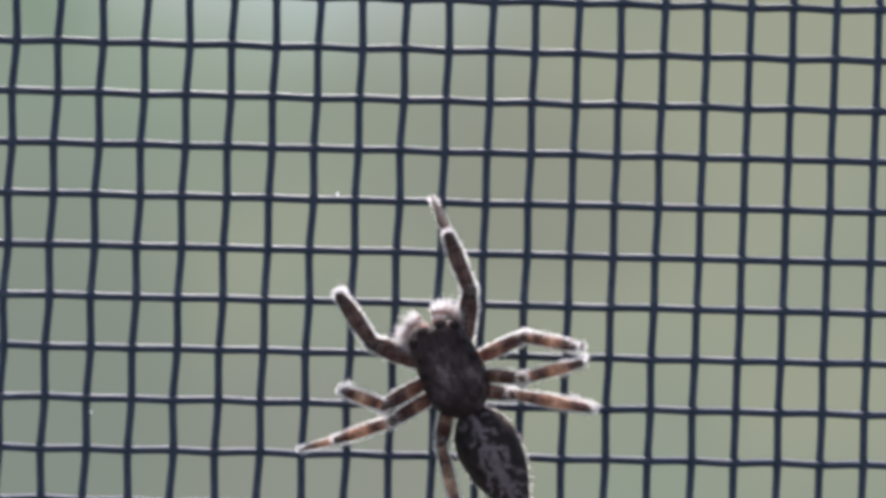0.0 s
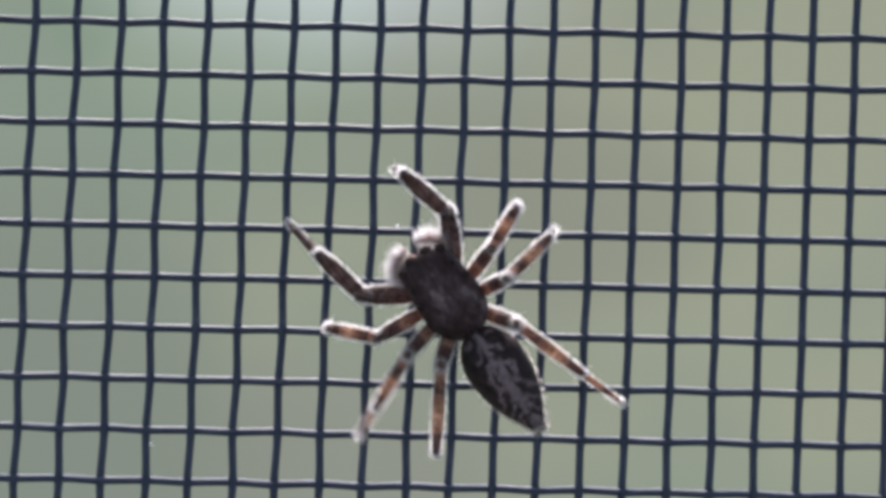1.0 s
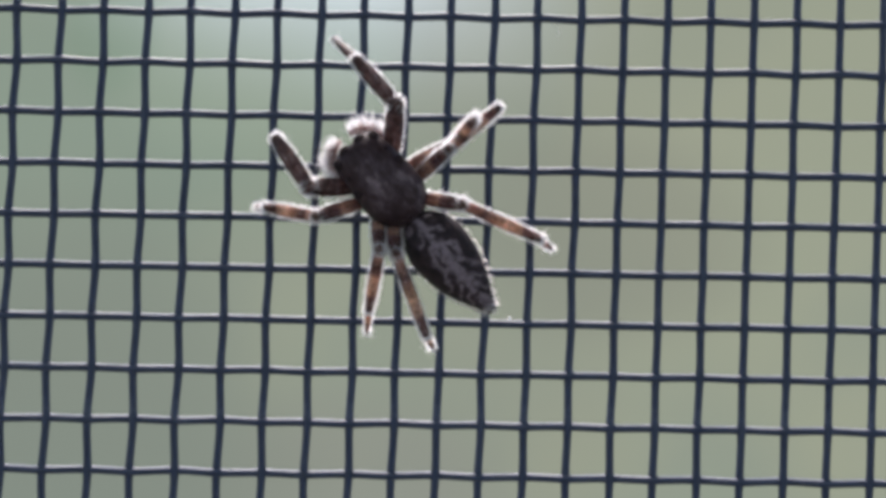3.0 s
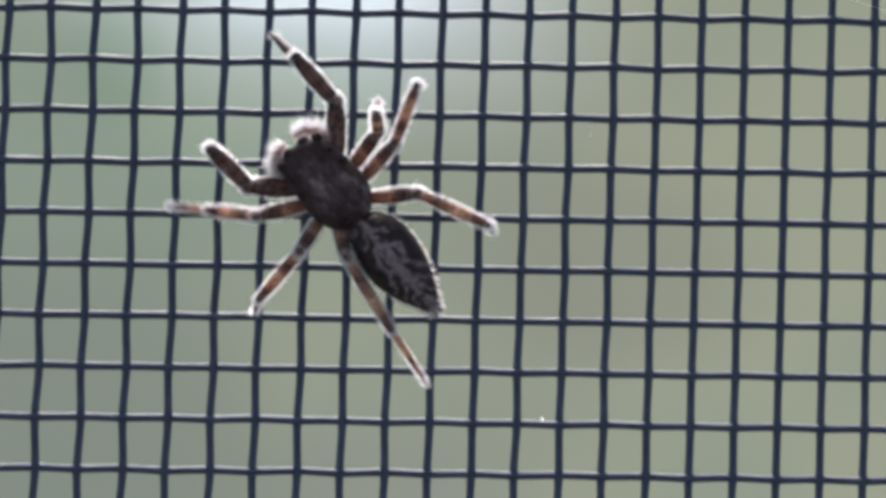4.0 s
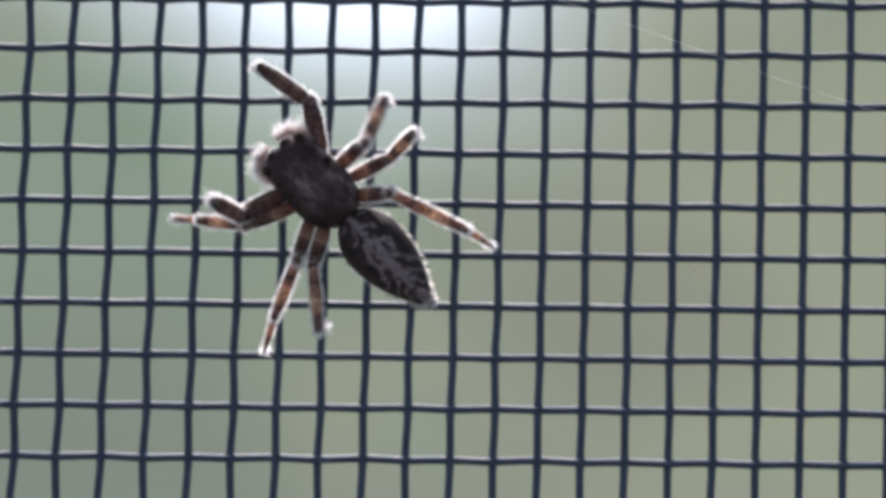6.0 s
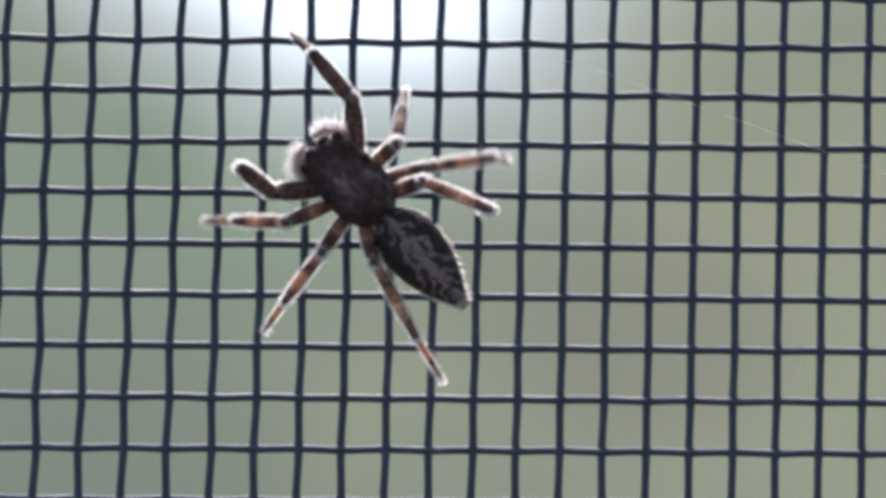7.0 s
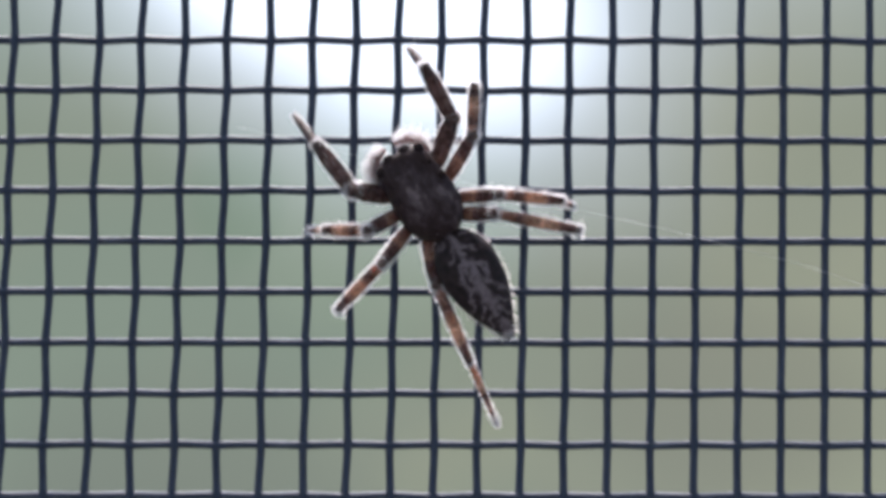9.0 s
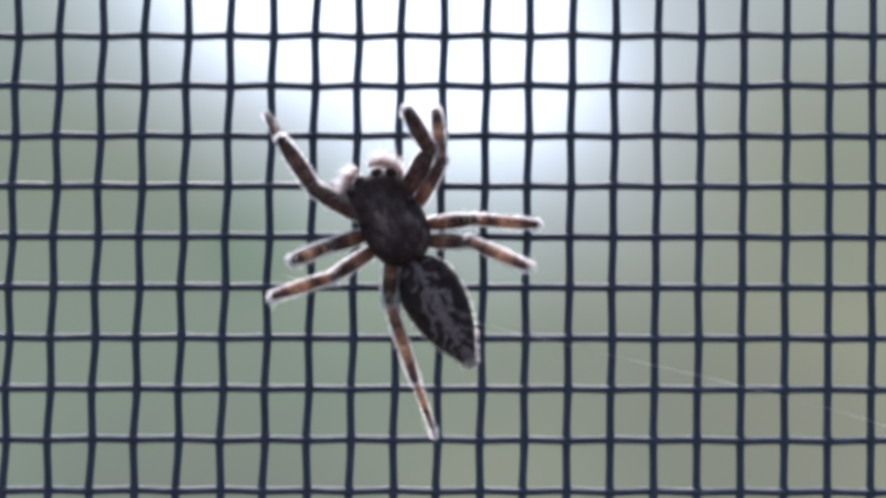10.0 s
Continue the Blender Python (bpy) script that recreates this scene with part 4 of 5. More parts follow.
    stride(4.0, 5.97, -0.06, 42.0, (-1.92, 4.30, 0, -1.88, 2.83), (-4.34, 4.28, 0.35, -2.18, 1.95), (-4.52, -0.08, 0, -2.02, 0.25), (-1.82, -5.44, 0.35, -0.85, -0.43), (1.78, 6.22, 0.35, 1.97, 3.23), (2.87, 2.18, 0, 2.25, 1.47), (4.31, 1.89, 0.35, 2.44, 0.94), (3.00, -3.18, 0, 2.01, -0.78))
    stride(4.1, 5.67, 0.28, 41.9, (-1.91, 4.08, 0, -1.98, 2.74), (-4.00, 4.94, 0, -2.15, 2.14), (-4.51, -0.45, 0, -1.99, 0.14), (-2.07, -4.09, 0.35, -0.95, -0.51), (1.76, 6.40, 0.35, 1.96, 3.20), (2.91, 2.13, 0, 2.37, 1.36), (3.39, 1.14, 0, 2.34, 0.79), (2.97, -3.42, 0, 1.97, -0.84))
    stride(4.2, 5.44, 0.53, 41.8, (-2.04, 3.86, 0, -2.08, 2.62), (-3.91, 4.55, 0, -2.28, 2.07), (-4.51, -0.88, 0, -1.94, 0.03), (-2.17, -2.38, 0, -1.23, -0.45), (1.41, 6.74, 0, 1.85, 3.25), (2.95, 1.67, 0, 2.48, 1.08), (3.38, 0.55, 0, 2.22, 0.58), (2.98, -3.86, 0, 1.92, -0.91))
    stride(4.3, 5.25, 0.73, 41.9, (-2.04, 3.60, 0, -2.16, 2.52), (-3.90, 4.26, 0, -2.41, 1.99), (-4.48, -1.14, 0, -1.92, -0.03), (-2.20, -2.54, 0, -1.26, -0.58), (1.40, 6.46, 0, 1.87, 3.19), (3.49, 1.90, 0.35, 2.59, 1.33), (3.46, 0.26, 0, 2.10, 0.49), (3.00, -4.13, 0, 1.90, -0.94))
    stride(4.4, 5.09, 0.89, 42.1, (-2.58, 4.12, 0.35, -2.24, 2.38), (-3.69, 3.53, 0, -2.56, 1.80), (-4.46, -1.37, 0, -1.90, -0.07), (-2.10, -2.71, 0, -1.26, -0.73), (1.36, 5.41, 0.35, 1.92, 3.11), (3.57, 3.93, 0.35, 2.45, 2.20), (3.44, 0.03, 0, 1.97, 0.43), (2.99, -4.36, 0, 1.88, -0.98))
    stride(4.5, 4.98, 0.96, 42.5, (-2.95, 5.95, 0, -2.17, 2.58), (-3.60, 3.47, 0, -2.65, 1.79), (-4.49, -1.42, 0, -1.92, -0.07), (-2.14, -2.23, 0, -1.30, -0.85), (0.71, 4.36, 0, 1.68, 3.27), (3.38, 4.91, 0, 2.30, 2.60), (3.41, 0.04, 0, 1.87, 0.47), (2.96, -4.25, 0, 1.89, -0.98))
    stride(4.6, 4.83, 1.11, 43.0, (-2.73, 5.80, 0, -2.15, 2.67), (-3.51, 3.32, 0, -2.49, 1.68), (-4.42, -1.62, 0, -1.88, -0.13), (-2.16, -2.57, 0, -1.19, -0.92), (0.73, 4.25, 0, 1.69, 3.26), (3.38, 4.65, 0, 2.28, 2.51), (3.44, -0.18, 0, 1.96, 0.46), (2.98, -4.62, 0, 1.74, -0.94))
    stride(4.7, 4.60, 1.36, 43.5, (-2.23, 6.11, 0.35, -2.02, 2.90), (-3.49, 3.02, 0, -2.35, 1.51), (-4.45, -1.87, 0, -1.84, -0.18), (-1.91, -2.97, 0, -1.11, -0.97), (1.17, 4.62, 0.35, 1.80, 3.19), (3.42, 4.30, 0, 2.28, 2.39), (3.43, -0.48, 0, 2.03, 0.39), (2.92, -5.00, 0, 1.58, -0.91))
    stride(4.8, 4.33, 1.64, 44.1, (-2.32, 6.44, 0, -2.02, 2.95), (-3.47, 2.71, 0, -2.19, 1.35), (-4.49, -2.19, 0, -1.79, -0.24), (-2.37, -2.52, 0, -1.18, -0.94), (1.65, 6.23, 0, 1.87, 3.14), (3.45, 3.89, 0, 2.30, 2.25), (3.41, -0.86, 0, 2.10, 0.28), (2.92, -4.88, 0.35, 1.48, -0.82))
    stride(4.9, 4.01, 1.94, 44.8, (-2.28, 5.98, 0, -2.04, 2.96), (-3.47, 2.30, 0, -2.02, 1.16), (-4.51, -2.55, 0, -1.73, -0.30), (-2.08, -3.00, 0, -1.06, -1.01), (1.71, 5.92, 0, 1.87, 3.15), (3.39, 3.13, 0, 2.32, 2.07), (3.60, -1.18, 0, 2.15, 0.13), (3.25, -4.08, 0.35, 1.49, -0.64))
    stride(5.0, 3.64, 2.28, 45.4, (-2.16, 5.31, 0, -2.08, 2.97), (-3.34, 1.96, 0, -1.82, 1.03), (-4.99, 0.02, 0.35, -2.13, 0.36), (-2.40, -3.49, 0, -0.93, -1.07), (1.88, 6.89, 0, 1.82, 3.20), (3.42, 2.37, 0, 2.36, 1.82), (3.61, -1.76, 0, 2.19, -0.02), (3.07, -1.64, 0, 1.63, -0.22))
    stride(5.1, 3.34, 2.65, 46.0, (-2.04, 4.31, 0, -2.13, 2.85), (-3.06, 0.93, 0, -1.90, 0.84), (-4.63, 0.79, 0, -2.18, 0.61), (-2.44, -3.87, 0, -0.98, -1.06), (1.77, 6.62, 0, 1.84, 3.22), (3.42, 1.93, 0, 2.36, 1.59), (3.55, -2.24, 0, 2.01, -0.23), (3.05, -2.16, 0, 1.59, -0.35))
    stride(5.2, 3.14, 2.94, 46.5, (-2.10, 4.10, 0, -2.18, 2.72), (-3.17, 0.73, 0, -2.00, 0.73), (-4.68, 0.45, 0, -2.16, 0.48), (-2.61, -4.25, 0, -1.08, -1.05), (1.73, 6.20, 0, 1.89, 3.21), (3.33, 1.77, 0, 2.33, 1.37), (5.12, 1.34, 0.35, 2.28, 1.08), (2.88, -2.55, 0, 1.55, -0.45))
    stride(5.3, 3.00, 3.17, 46.9, (-2.13, 3.88, 0, -2.19, 2.62), (-4.03, 2.65, 0.35, -2.24, 1.30), (-4.75, 0.28, 0, -2.15, 0.41), (-2.71, -4.45, 0, -1.17, -1.04), (1.71, 5.95, 0, 1.94, 3.20), (3.27, 1.53, 0, 2.28, 1.23), (3.81, 0.84, 0, 2.27, 1.01), (2.79, -2.81, 0, 1.54, -0.51))
    stride(5.4, 2.90, 3.33, 47.2, (-2.12, 3.83, 0, -2.19, 2.56), (-4.07, 3.29, 0, -2.34, 1.58), (-4.78, 0.12, 0, -2.13, 0.35), (-2.75, -4.58, 0, -1.26, -1.03), (1.69, 5.82, 0, 1.97, 3.20), (3.25, 1.33, 0, 2.22, 1.09), (3.76, 0.62, 0, 2.28, 0.80), (2.75, -2.98, 0, 1.55, -0.55))
    stride(5.5, 2.87, 3.41, 47.3, (-2.21, 3.72, 0, -2.19, 2.47), (-4.16, 3.21, 0, -2.47, 1.59), (-4.89, 0.02, 0, -2.13, 0.32), (-2.81, -4.79, 0, -1.35, -1.02), (1.60, 5.80, 0, 1.98, 3.23), (3.29, 1.11, 0, 2.15, 1.06), (3.73, 0.49, 0, 2.27, 0.60), (2.66, -3.10, 0, 1.55, -0.59))
    stride(5.6, 2.86, 3.48, 47.3, (-2.20, 3.72, 0, -2.20, 2.45), (-4.12, 3.11, 0, -2.46, 1.56), (-4.84, -0.03, 0, -2.12, 0.30), (-2.81, -4.74, 0, -1.35, -1.01), (1.63, 5.61, 0, 2.00, 3.22), (3.19, 1.17, 0, 2.11, 0.95), (3.72, 0.47, 0, 2.28, 0.60), (2.66, -3.15, 0, 1.55, -0.58))
    stride(5.7, 2.88, 3.56, 47.1, (-2.40, 3.67, 0, -2.21, 2.42), (-4.22, 3.13, 0, -2.44, 1.55), (-4.92, -0.03, 0, -2.12, 0.31), (-2.83, -4.58, 0, -1.37, -0.99), (1.44, 5.72, 0, 1.92, 3.30), (3.04, 1.29, 0, 2.10, 1.03), (3.48, 0.54, 0, 2.30, 0.66), (2.62, -3.20, 0, 1.53, -0.58))
    stride(5.8, 2.73, 3.77, 46.7, (-2.47, 3.56, 0, -2.23, 2.35), (-3.96, 4.07, 0, -2.31, 1.91), (-4.95, -0.42, 0, -2.08, 0.19), (-3.01, -3.37, 0.35, -1.56, -0.84), (1.50, 5.78, 0.35, 1.93, 3.29), (3.07, 1.37, 0, 2.05, 0.90), (3.45, 0.31, 0, 2.28, 0.41), (2.58, -3.42, 0, 1.50, -0.60))
    stride(5.9, 2.54, 4.08, 46.4, (-2.44, 3.21, 0, -2.27, 2.25), (-3.95, 3.97, 0, -2.30, 1.88), (-4.99, -0.88, 0, -2.02, 0.07), (-3.35, -1.66, 0, -1.90, -0.40), (1.23, 6.00, 0, 1.81, 3.39), (2.88, 0.79, 0, 1.96, 0.72), (3.40, 0.10, 0, 2.24, 0.23), (2.58, -3.83, 0, 1.46, -0.63))
    stride(6.0, 2.20, 4.54, 46.3, (-2.54, 3.38, 0, -2.28, 2.19), (-4.01, 3.97, 0, -2.29, 1.86), (-5.00, -1.16, 0, -1.98, 0.01), (-3.03, -2.23, 0, -1.83, -0.50), (1.30, 5.60, 0, 1.85, 3.37), (3.59, 1.62, 0.35, 2.02, 0.97), (3.36, -0.01, 0, 2.23, 0.16), (2.59, -4.07, 0, 1.44, -0.64))
    stride(6.1, 1.89, 4.95, 46.5, (-2.90, 3.49, 0.35, -2.27, 2.23), (-3.88, 3.53, 0, -2.31, 1.76), (-5.03, -1.40, 0, -1.95, -0.04), (-2.85, -2.47, 0, -1.75, -0.62), (1.39, 4.75, 0, 1.93, 3.32), (3.61, 3.55, 0.35, 1.97, 1.63), (3.34, -0.21, 0, 2.22, 0.12), (2.57, -4.28, 0, 1.42, -0.64))
    stride(6.2, 1.65, 5.28, 46.5, (-3.25, 5.48, 0, -2.12, 2.59), (-3.87, 3.75, 0, -2.26, 1.83), (-5.10, -1.48, 0, -1.94, -0.05), (-2.63, -2.08, 0, -1.72, -0.64), (1.39, 4.45, 0, 1.98, 3.24), (3.38, 4.65, 0, 1.84, 1.86), (3.27, -0.18, 0, 2.26, 0.19), (2.53, -4.14, 0, 1.42, -0.62))
    stride(6.3, 1.42, 5.60, 46.5, (-2.99, 5.39, 0, -2.08, 2.65), (-3.86, 3.88, 0, -2.23, 1.86), (-5.08, -1.69, 0, -1.91, -0.10), (-2.72, -2.57, 0, -1.62, -0.75), (1.38, 4.32, 0, 2.04, 3.14), (3.33, 4.52, 0, 1.84, 1.82), (3.31, -0.46, 0, 2.27, 0.16), (2.54, -4.49, 0, 1.40, -0.63))
    stride(6.4, 1.21, 5.93, 46.4, (-2.45, 5.75, 0.35, -1.92, 2.86), (-3.91, 3.87, 0, -2.21, 1.84), (-5.15, -1.97, 0, -1.87, -0.14), (-2.48, -2.99, 0, -1.54, -0.83), (1.51, 4.20, 0, 2.10, 3.07), (3.33, 4.29, 0, 1.85, 1.75), (3.50, -0.72, 0, 2.25, 0.09), (2.46, -4.84, 0, 1.36, -0.65))
    stride(6.5, 0.99, 6.29, 46.5, (-2.51, 6.13, 0, -1.89, 2.89), (-3.96, 3.85, 0, -2.20, 1.82), (-5.23, -2.31, 0, -1.83, -0.19), (-2.56, -2.78, 0, -1.59, -0.77), (1.76, 4.29, 0.35, 2.17, 3.05), (3.32, 4.00, 0, 1.86, 1.68), (3.49, -0.94, 0, 2.21, -0.02), (2.45, -4.70, 0.35, 1.37, -0.63))
    stride(6.6, 0.77, 6.67, 46.4, (-2.43, 5.73, 0, -1.90, 2.88), (-4.04, 3.73, 0, -2.20, 1.77), (-5.30, -2.69, 0, -1.79, -0.23), (-2.73, -3.39, 0, -1.50, -0.85), (1.99, 4.37, 0.35, 2.25, 3.02), (3.34, 3.66, 0, 1.88, 1.57), (3.53, -1.22, 0, 2.17, -0.13), (2.77, -3.87, 0.35, 1.48, -0.51))
    stride(6.7, 0.55, 6.97, 46.1, (-2.26, 5.11, 0, -1.91, 2.86), (-3.99, 3.66, 0, -2.18, 1.76), (-5.82, -0.14, 0.35, -2.12, 0.35), (-2.66, -4.06, 0, -1.40, -0.92), (2.36, 5.17, 0, 2.23, 3.05), (3.37, 3.22, 0, 1.89, 1.43), (3.92, -1.64, 0, 2.11, -0.24), (2.58, -1.41, 0, 1.70, -0.09))
    stride(6.8, 0.32, 7.28, 45.9, (-2.18, 4.25, 0, -1.96, 2.81), (-4.15, 3.45, 0, -2.20, 1.67), (-5.51, 0.61, 0, -2.16, 0.55), (-2.62, -4.59, 0, -1.34, -0.95), (2.16, 4.35, 0.35, 2.28, 3.00), (3.32, 2.92, 0, 1.88, 1.33), (3.96, -2.02, 0, 2.07, -0.32), (2.55, -1.90, 0, 1.64, -0.23))
    stride(6.9, 0.06, 7.44, 45.9, (-2.16, 4.12, 0, -1.97, 2.79), (-4.13, 3.19, 0, -2.20, 1.59), (-5.42, 0.32, 0, -2.15, 0.47), (-2.57, -4.85, 0, -1.31, -0.97), (2.15, 6.38, 0, 2.01, 3.29), (3.37, 2.62, 0, 1.86, 1.20), (3.97, -2.29, 0, 2.05, -0.37), (2.55, -2.17, 0, 1.60, -0.28))
    stride(7.0, -0.17, 7.62, 45.9, (-2.06, 4.11, 0, -1.95, 2.81), (-4.17, 3.87, 0.35, -2.12, 1.77), (-5.35, 0.04, 0, -2.13, 0.39), (-2.46, -5.18, 0, -1.26, -0.99), (2.11, 6.22, 0, 2.01, 3.30), (3.45, 2.34, 0, 1.83, 1.07), (4.09, -1.69, 0.35, 2.20, -0.19), (2.30, -2.43, 0, 1.57, -0.32))
    stride(7.1, -0.32, 7.90, 45.8, (-2.28, 3.65, 0, -2.11, 2.63), (-4.41, 4.97, 0.35, -2.01, 1.97), (-5.42, -0.30, 0, -2.15, 0.31), (-2.52, -5.42, 0, -1.20, -0.89), (2.08, 5.83, 0, 1.98, 3.13), (3.35, 2.08, 0, 2.00, 1.01), (5.19, 0.67, 0.35, 2.44, 0.77), (2.18, -2.71, 0, 1.61, -0.52))
    stride(7.2, -0.55, 8.23, 45.7, (-2.45, 3.57, 0, -2.25, 2.43), (-3.60, 4.31, 0, -1.98, 2.02), (-5.53, -0.76, 0, -2.17, 0.20), (-2.53, -5.80, 0, -1.13, -0.80), (2.01, 5.45, 0, 1.95, 2.98), (4.08, 3.50, 0.35, 2.19, 1.44), (4.72, 1.15, 0, 2.40, 0.94), (2.18, -3.08, 0, 1.63, -0.71))
    stride(7.3, -0.83, 8.57, 45.3, (-2.51, 3.90, 0.35, -2.20, 2.61), (-3.60, 3.79, 0, -2.03, 1.94), (-5.55, -1.19, 0, -2.18, 0.10), (-2.68, -3.53, 0.35, -1.26, -0.59), (1.90, 5.05, 0, 1.91, 2.83), (3.77, 4.75, 0.35, 2.24, 1.90), (4.62, 0.79, 0, 2.37, 0.75), (2.38, -3.58, 0, 1.65, -0.90))
    stride(7.4, -1.19, 8.90, 44.7, (-2.49, 4.30, 0.35, -2.15, 2.75), (-3.64, 3.25, 0, -2.09, 1.81), (-5.54, -1.72, 0, -2.17, -0.04), (-2.94, -2.53, 0, -1.32, -0.36), (1.62, 4.06, 0, 1.89, 2.64), (3.28, 4.79, 0, 2.31, 2.17), (4.63, 0.35, 0, 2.32, 0.54), (2.41, -4.01, 0, 1.68, -1.08))
    stride(7.5, -1.58, 9.23, 44.0, (-2.30, 5.72, 0.35, -1.99, 3.00), (-3.55, 2.72, 0, -2.14, 1.67), (-5.30, -1.14, 0.35, -2.29, 0.09), (-2.79, -3.16, 0, -1.16, -0.37), (1.64, 3.74, 0, 1.87, 2.43), (3.19, 4.26, 0, 2.51, 2.19), (4.74, -0.07, 0, 2.24, 0.35), (2.50, -4.50, 0, 1.72, -1.24))
    stride(7.6, -1.88, 9.56, 43.2, (-1.53, 6.74, 0, -1.70, 3.27), (-3.49, 1.92, 0, -2.38, 1.47), (-4.92, 1.36, 0.35, -2.37, 1.01), (-2.79, -3.50, 0, -1.24, -0.41), (1.70, 3.42, 0, 1.92, 2.36), (3.13, 3.87, 0, 2.42, 2.00), (4.65, -0.43, 0, 2.17, 0.15), (3.22, -3.24, 0.35, 1.93, -0.84))
    stride(7.7, -2.20, 9.91, 42.4, (-1.50, 6.28, 0, -1.73, 3.29), (-3.64, 1.55, 0, -2.57, 1.18), (-3.90, 0.85, 0, -2.33, 1.00), (-2.79, -3.98, 0, -1.31, -0.48), (1.66, 3.63, 0, 1.92, 2.33), (2.95, 3.33, 0, 2.31, 1.80), (4.63, -0.80, 0, 2.08, -0.03), (3.16, -1.59, 0.35, 2.05, -0.34))
    stride(7.8, -2.54, 10.27, 41.8, (-1.56, 5.72, 0, -1.80, 3.28), (-3.63, 2.31, 0.35, -2.73, 1.59), (-3.85, 0.30, 0, -2.33, 0.77), (-2.71, -4.52, 0, -1.37, -0.55), (1.83, 3.21, 0, 1.98, 2.21), (2.75, 2.55, 0, 2.20, 1.53), (4.67, -1.22, 0, 1.97, -0.20), (2.39, -1.79, 0, 1.72, -0.65))
    stride(7.9, -2.87, 10.62, 41.2, (-1.64, 4.70, 0, -1.88, 3.24), (-4.09, 3.67, 0.35, -2.79, 2.03), (-3.81, -0.15, 0, -2.29, 0.57), (-2.64, -5.02, 0, -1.44, -0.62), (2.00, 3.52, 0.35, 1.98, 2.21), (2.73, 2.16, 0, 2.06, 1.31), (4.59, 0.44, 0.35, 2.23, 0.26), (2.20, -2.21, 0, 1.48, -0.71))
    stride(8.0, -3.15, 10.96, 40.7, (-1.58, 4.48, 0, -1.93, 3.25), (-3.66, 5.26, 0, -2.61, 2.70), (-4.04, -0.51, 0, -2.24, 0.40), (-2.61, -5.54, 0, -1.52, -0.69), (2.45, 5.05, 0.35, 1.93, 2.36), (2.76, 1.78, 0, 1.88, 1.11), (4.81, 1.29, 0.35, 2.30, 0.52), (2.02, -2.72, 0, 1.26, -0.71))
    stride(8.1, -3.38, 11.27, 40.3, (-1.79, 4.14, 0, -1.98, 3.10), (-3.61, 4.89, 0, -2.64, 2.56), (-4.11, -0.89, 0, -2.26, 0.24), (-2.66, -5.81, 0, -1.50, -0.76), (2.61, 6.03, 0, 1.90, 2.55), (2.68, 1.52, 0, 2.04, 1.04), (3.36, 0.66, 0, 2.20, 0.46), (1.96, -2.97, 0, 1.27, -0.80))
    stride(8.2, -3.59, 11.56, 40.0, (-1.80, 4.09, 0, -1.99, 2.99), (-2.90, 4.22, 0.35, -2.57, 2.57), (-4.10, -1.22, 0, -2.28, 0.09), (-2.82, -3.79, 0, -1.66, -0.64), (2.62, 5.76, 0, 1.92, 2.62), (2.96, 1.52, 0, 2.20, 0.92), (3.31, 0.33, 0, 2.08, 0.34), (2.40, -3.37, 0, 1.33, -0.86))
    stride(8.3, -3.80, 11.85, 39.7, (-1.91, 3.75, 0, -2.03, 2.84), (-3.59, 3.86, 0.35, -2.76, 2.13), (-4.16, -1.60, 0, -2.29, -0.06), (-2.90, -4.08, 0, -1.64, -0.72), (2.52, 5.51, 0, 1.94, 2.72), (3.06, 1.57, 0.35, 2.43, 1.06), (3.14, 0.06, 0, 1.97, 0.25), (2.31, -3.66, 0, 1.35, -0.95))
    stride(8.4, -3.99, 12.14, 39.4, (-1.89, 3.42, 0, -2.03, 2.72), (-3.51, 4.74, 0, -2.57, 2.36), (-4.16, -1.96, 0, -2.29, -0.21), (-2.86, -4.44, 0, -1.60, -0.83), (2.49, 5.20, 0, 1.98, 2.80), (4.31, 3.02, 0.35, 2.60, 1.62), (3.26, -0.26, 0, 1.85, 0.19), (2.33, -3.98, 0, 1.39, -1.03))
    stride(8.5, -4.16, 12.41, 39.0, (-2.13, 3.63, 0, -1.99, 2.66), (-3.63, 4.33, 0, -2.63, 2.14), (-4.36, -2.39, 0, -2.29, -0.32), (-2.93, -4.99, 0, -1.54, -0.92), (2.07, 4.44, 0, 2.00, 2.89), (4.25, 4.13, 0.35, 2.62, 2.17), (3.13, -0.55, 0, 1.72, 0.14), (2.31, -4.43, 0, 1.40, -1.11))
    stride(8.6, -4.27, 12.63, 38.0, (-2.21, 3.33, 0, -2.05, 2.43), (-3.72, 4.03, 0, -2.54, 1.95), (-5.20, -0.02, 0.35, -2.56, 0.58), (-2.86, -5.09, 0, -1.51, -0.99), (1.96, 4.26, 0, 2.06, 2.82), (3.59, 4.72, 0, 2.45, 2.53), (3.13, -0.64, 0, 1.79, 0.14), (2.32, -4.54, 0, 1.33, -1.06))
    stride(8.7, -4.42, 12.83, 36.8, (-2.30, 3.15, 0, -2.09, 2.22), (-3.78, 3.68, 0, -2.44, 1.76), (-4.70, 1.09, 0, -2.48, 0.97), (-2.74, -5.43, 0, -1.45, -1.08), (2.01, 4.18, 0, 2.10, 2.78), (3.40, 4.45, 0, 2.50, 2.54), (3.15, -0.81, 0, 1.85, 0.10), (2.52, -4.69, 0, 1.29, -0.98))
    stride(8.8, -4.61, 13.04, 35.6, (-2.36, 3.75, 0.35, -1.95, 2.43), (-3.82, 3.35, 0, -2.32, 1.59), (-4.58, 0.75, 0, -2.44, 0.76), (-2.62, -5.73, 0, -1.40, -1.15), (1.77, 4.00, 0, 2.15, 2.71), (3.36, 4.29, 0, 2.57, 2.52), (3.22, -0.88, 0, 1.93, 0.10), (2.82, -2.43, 0.35, 1.64, -0.58))
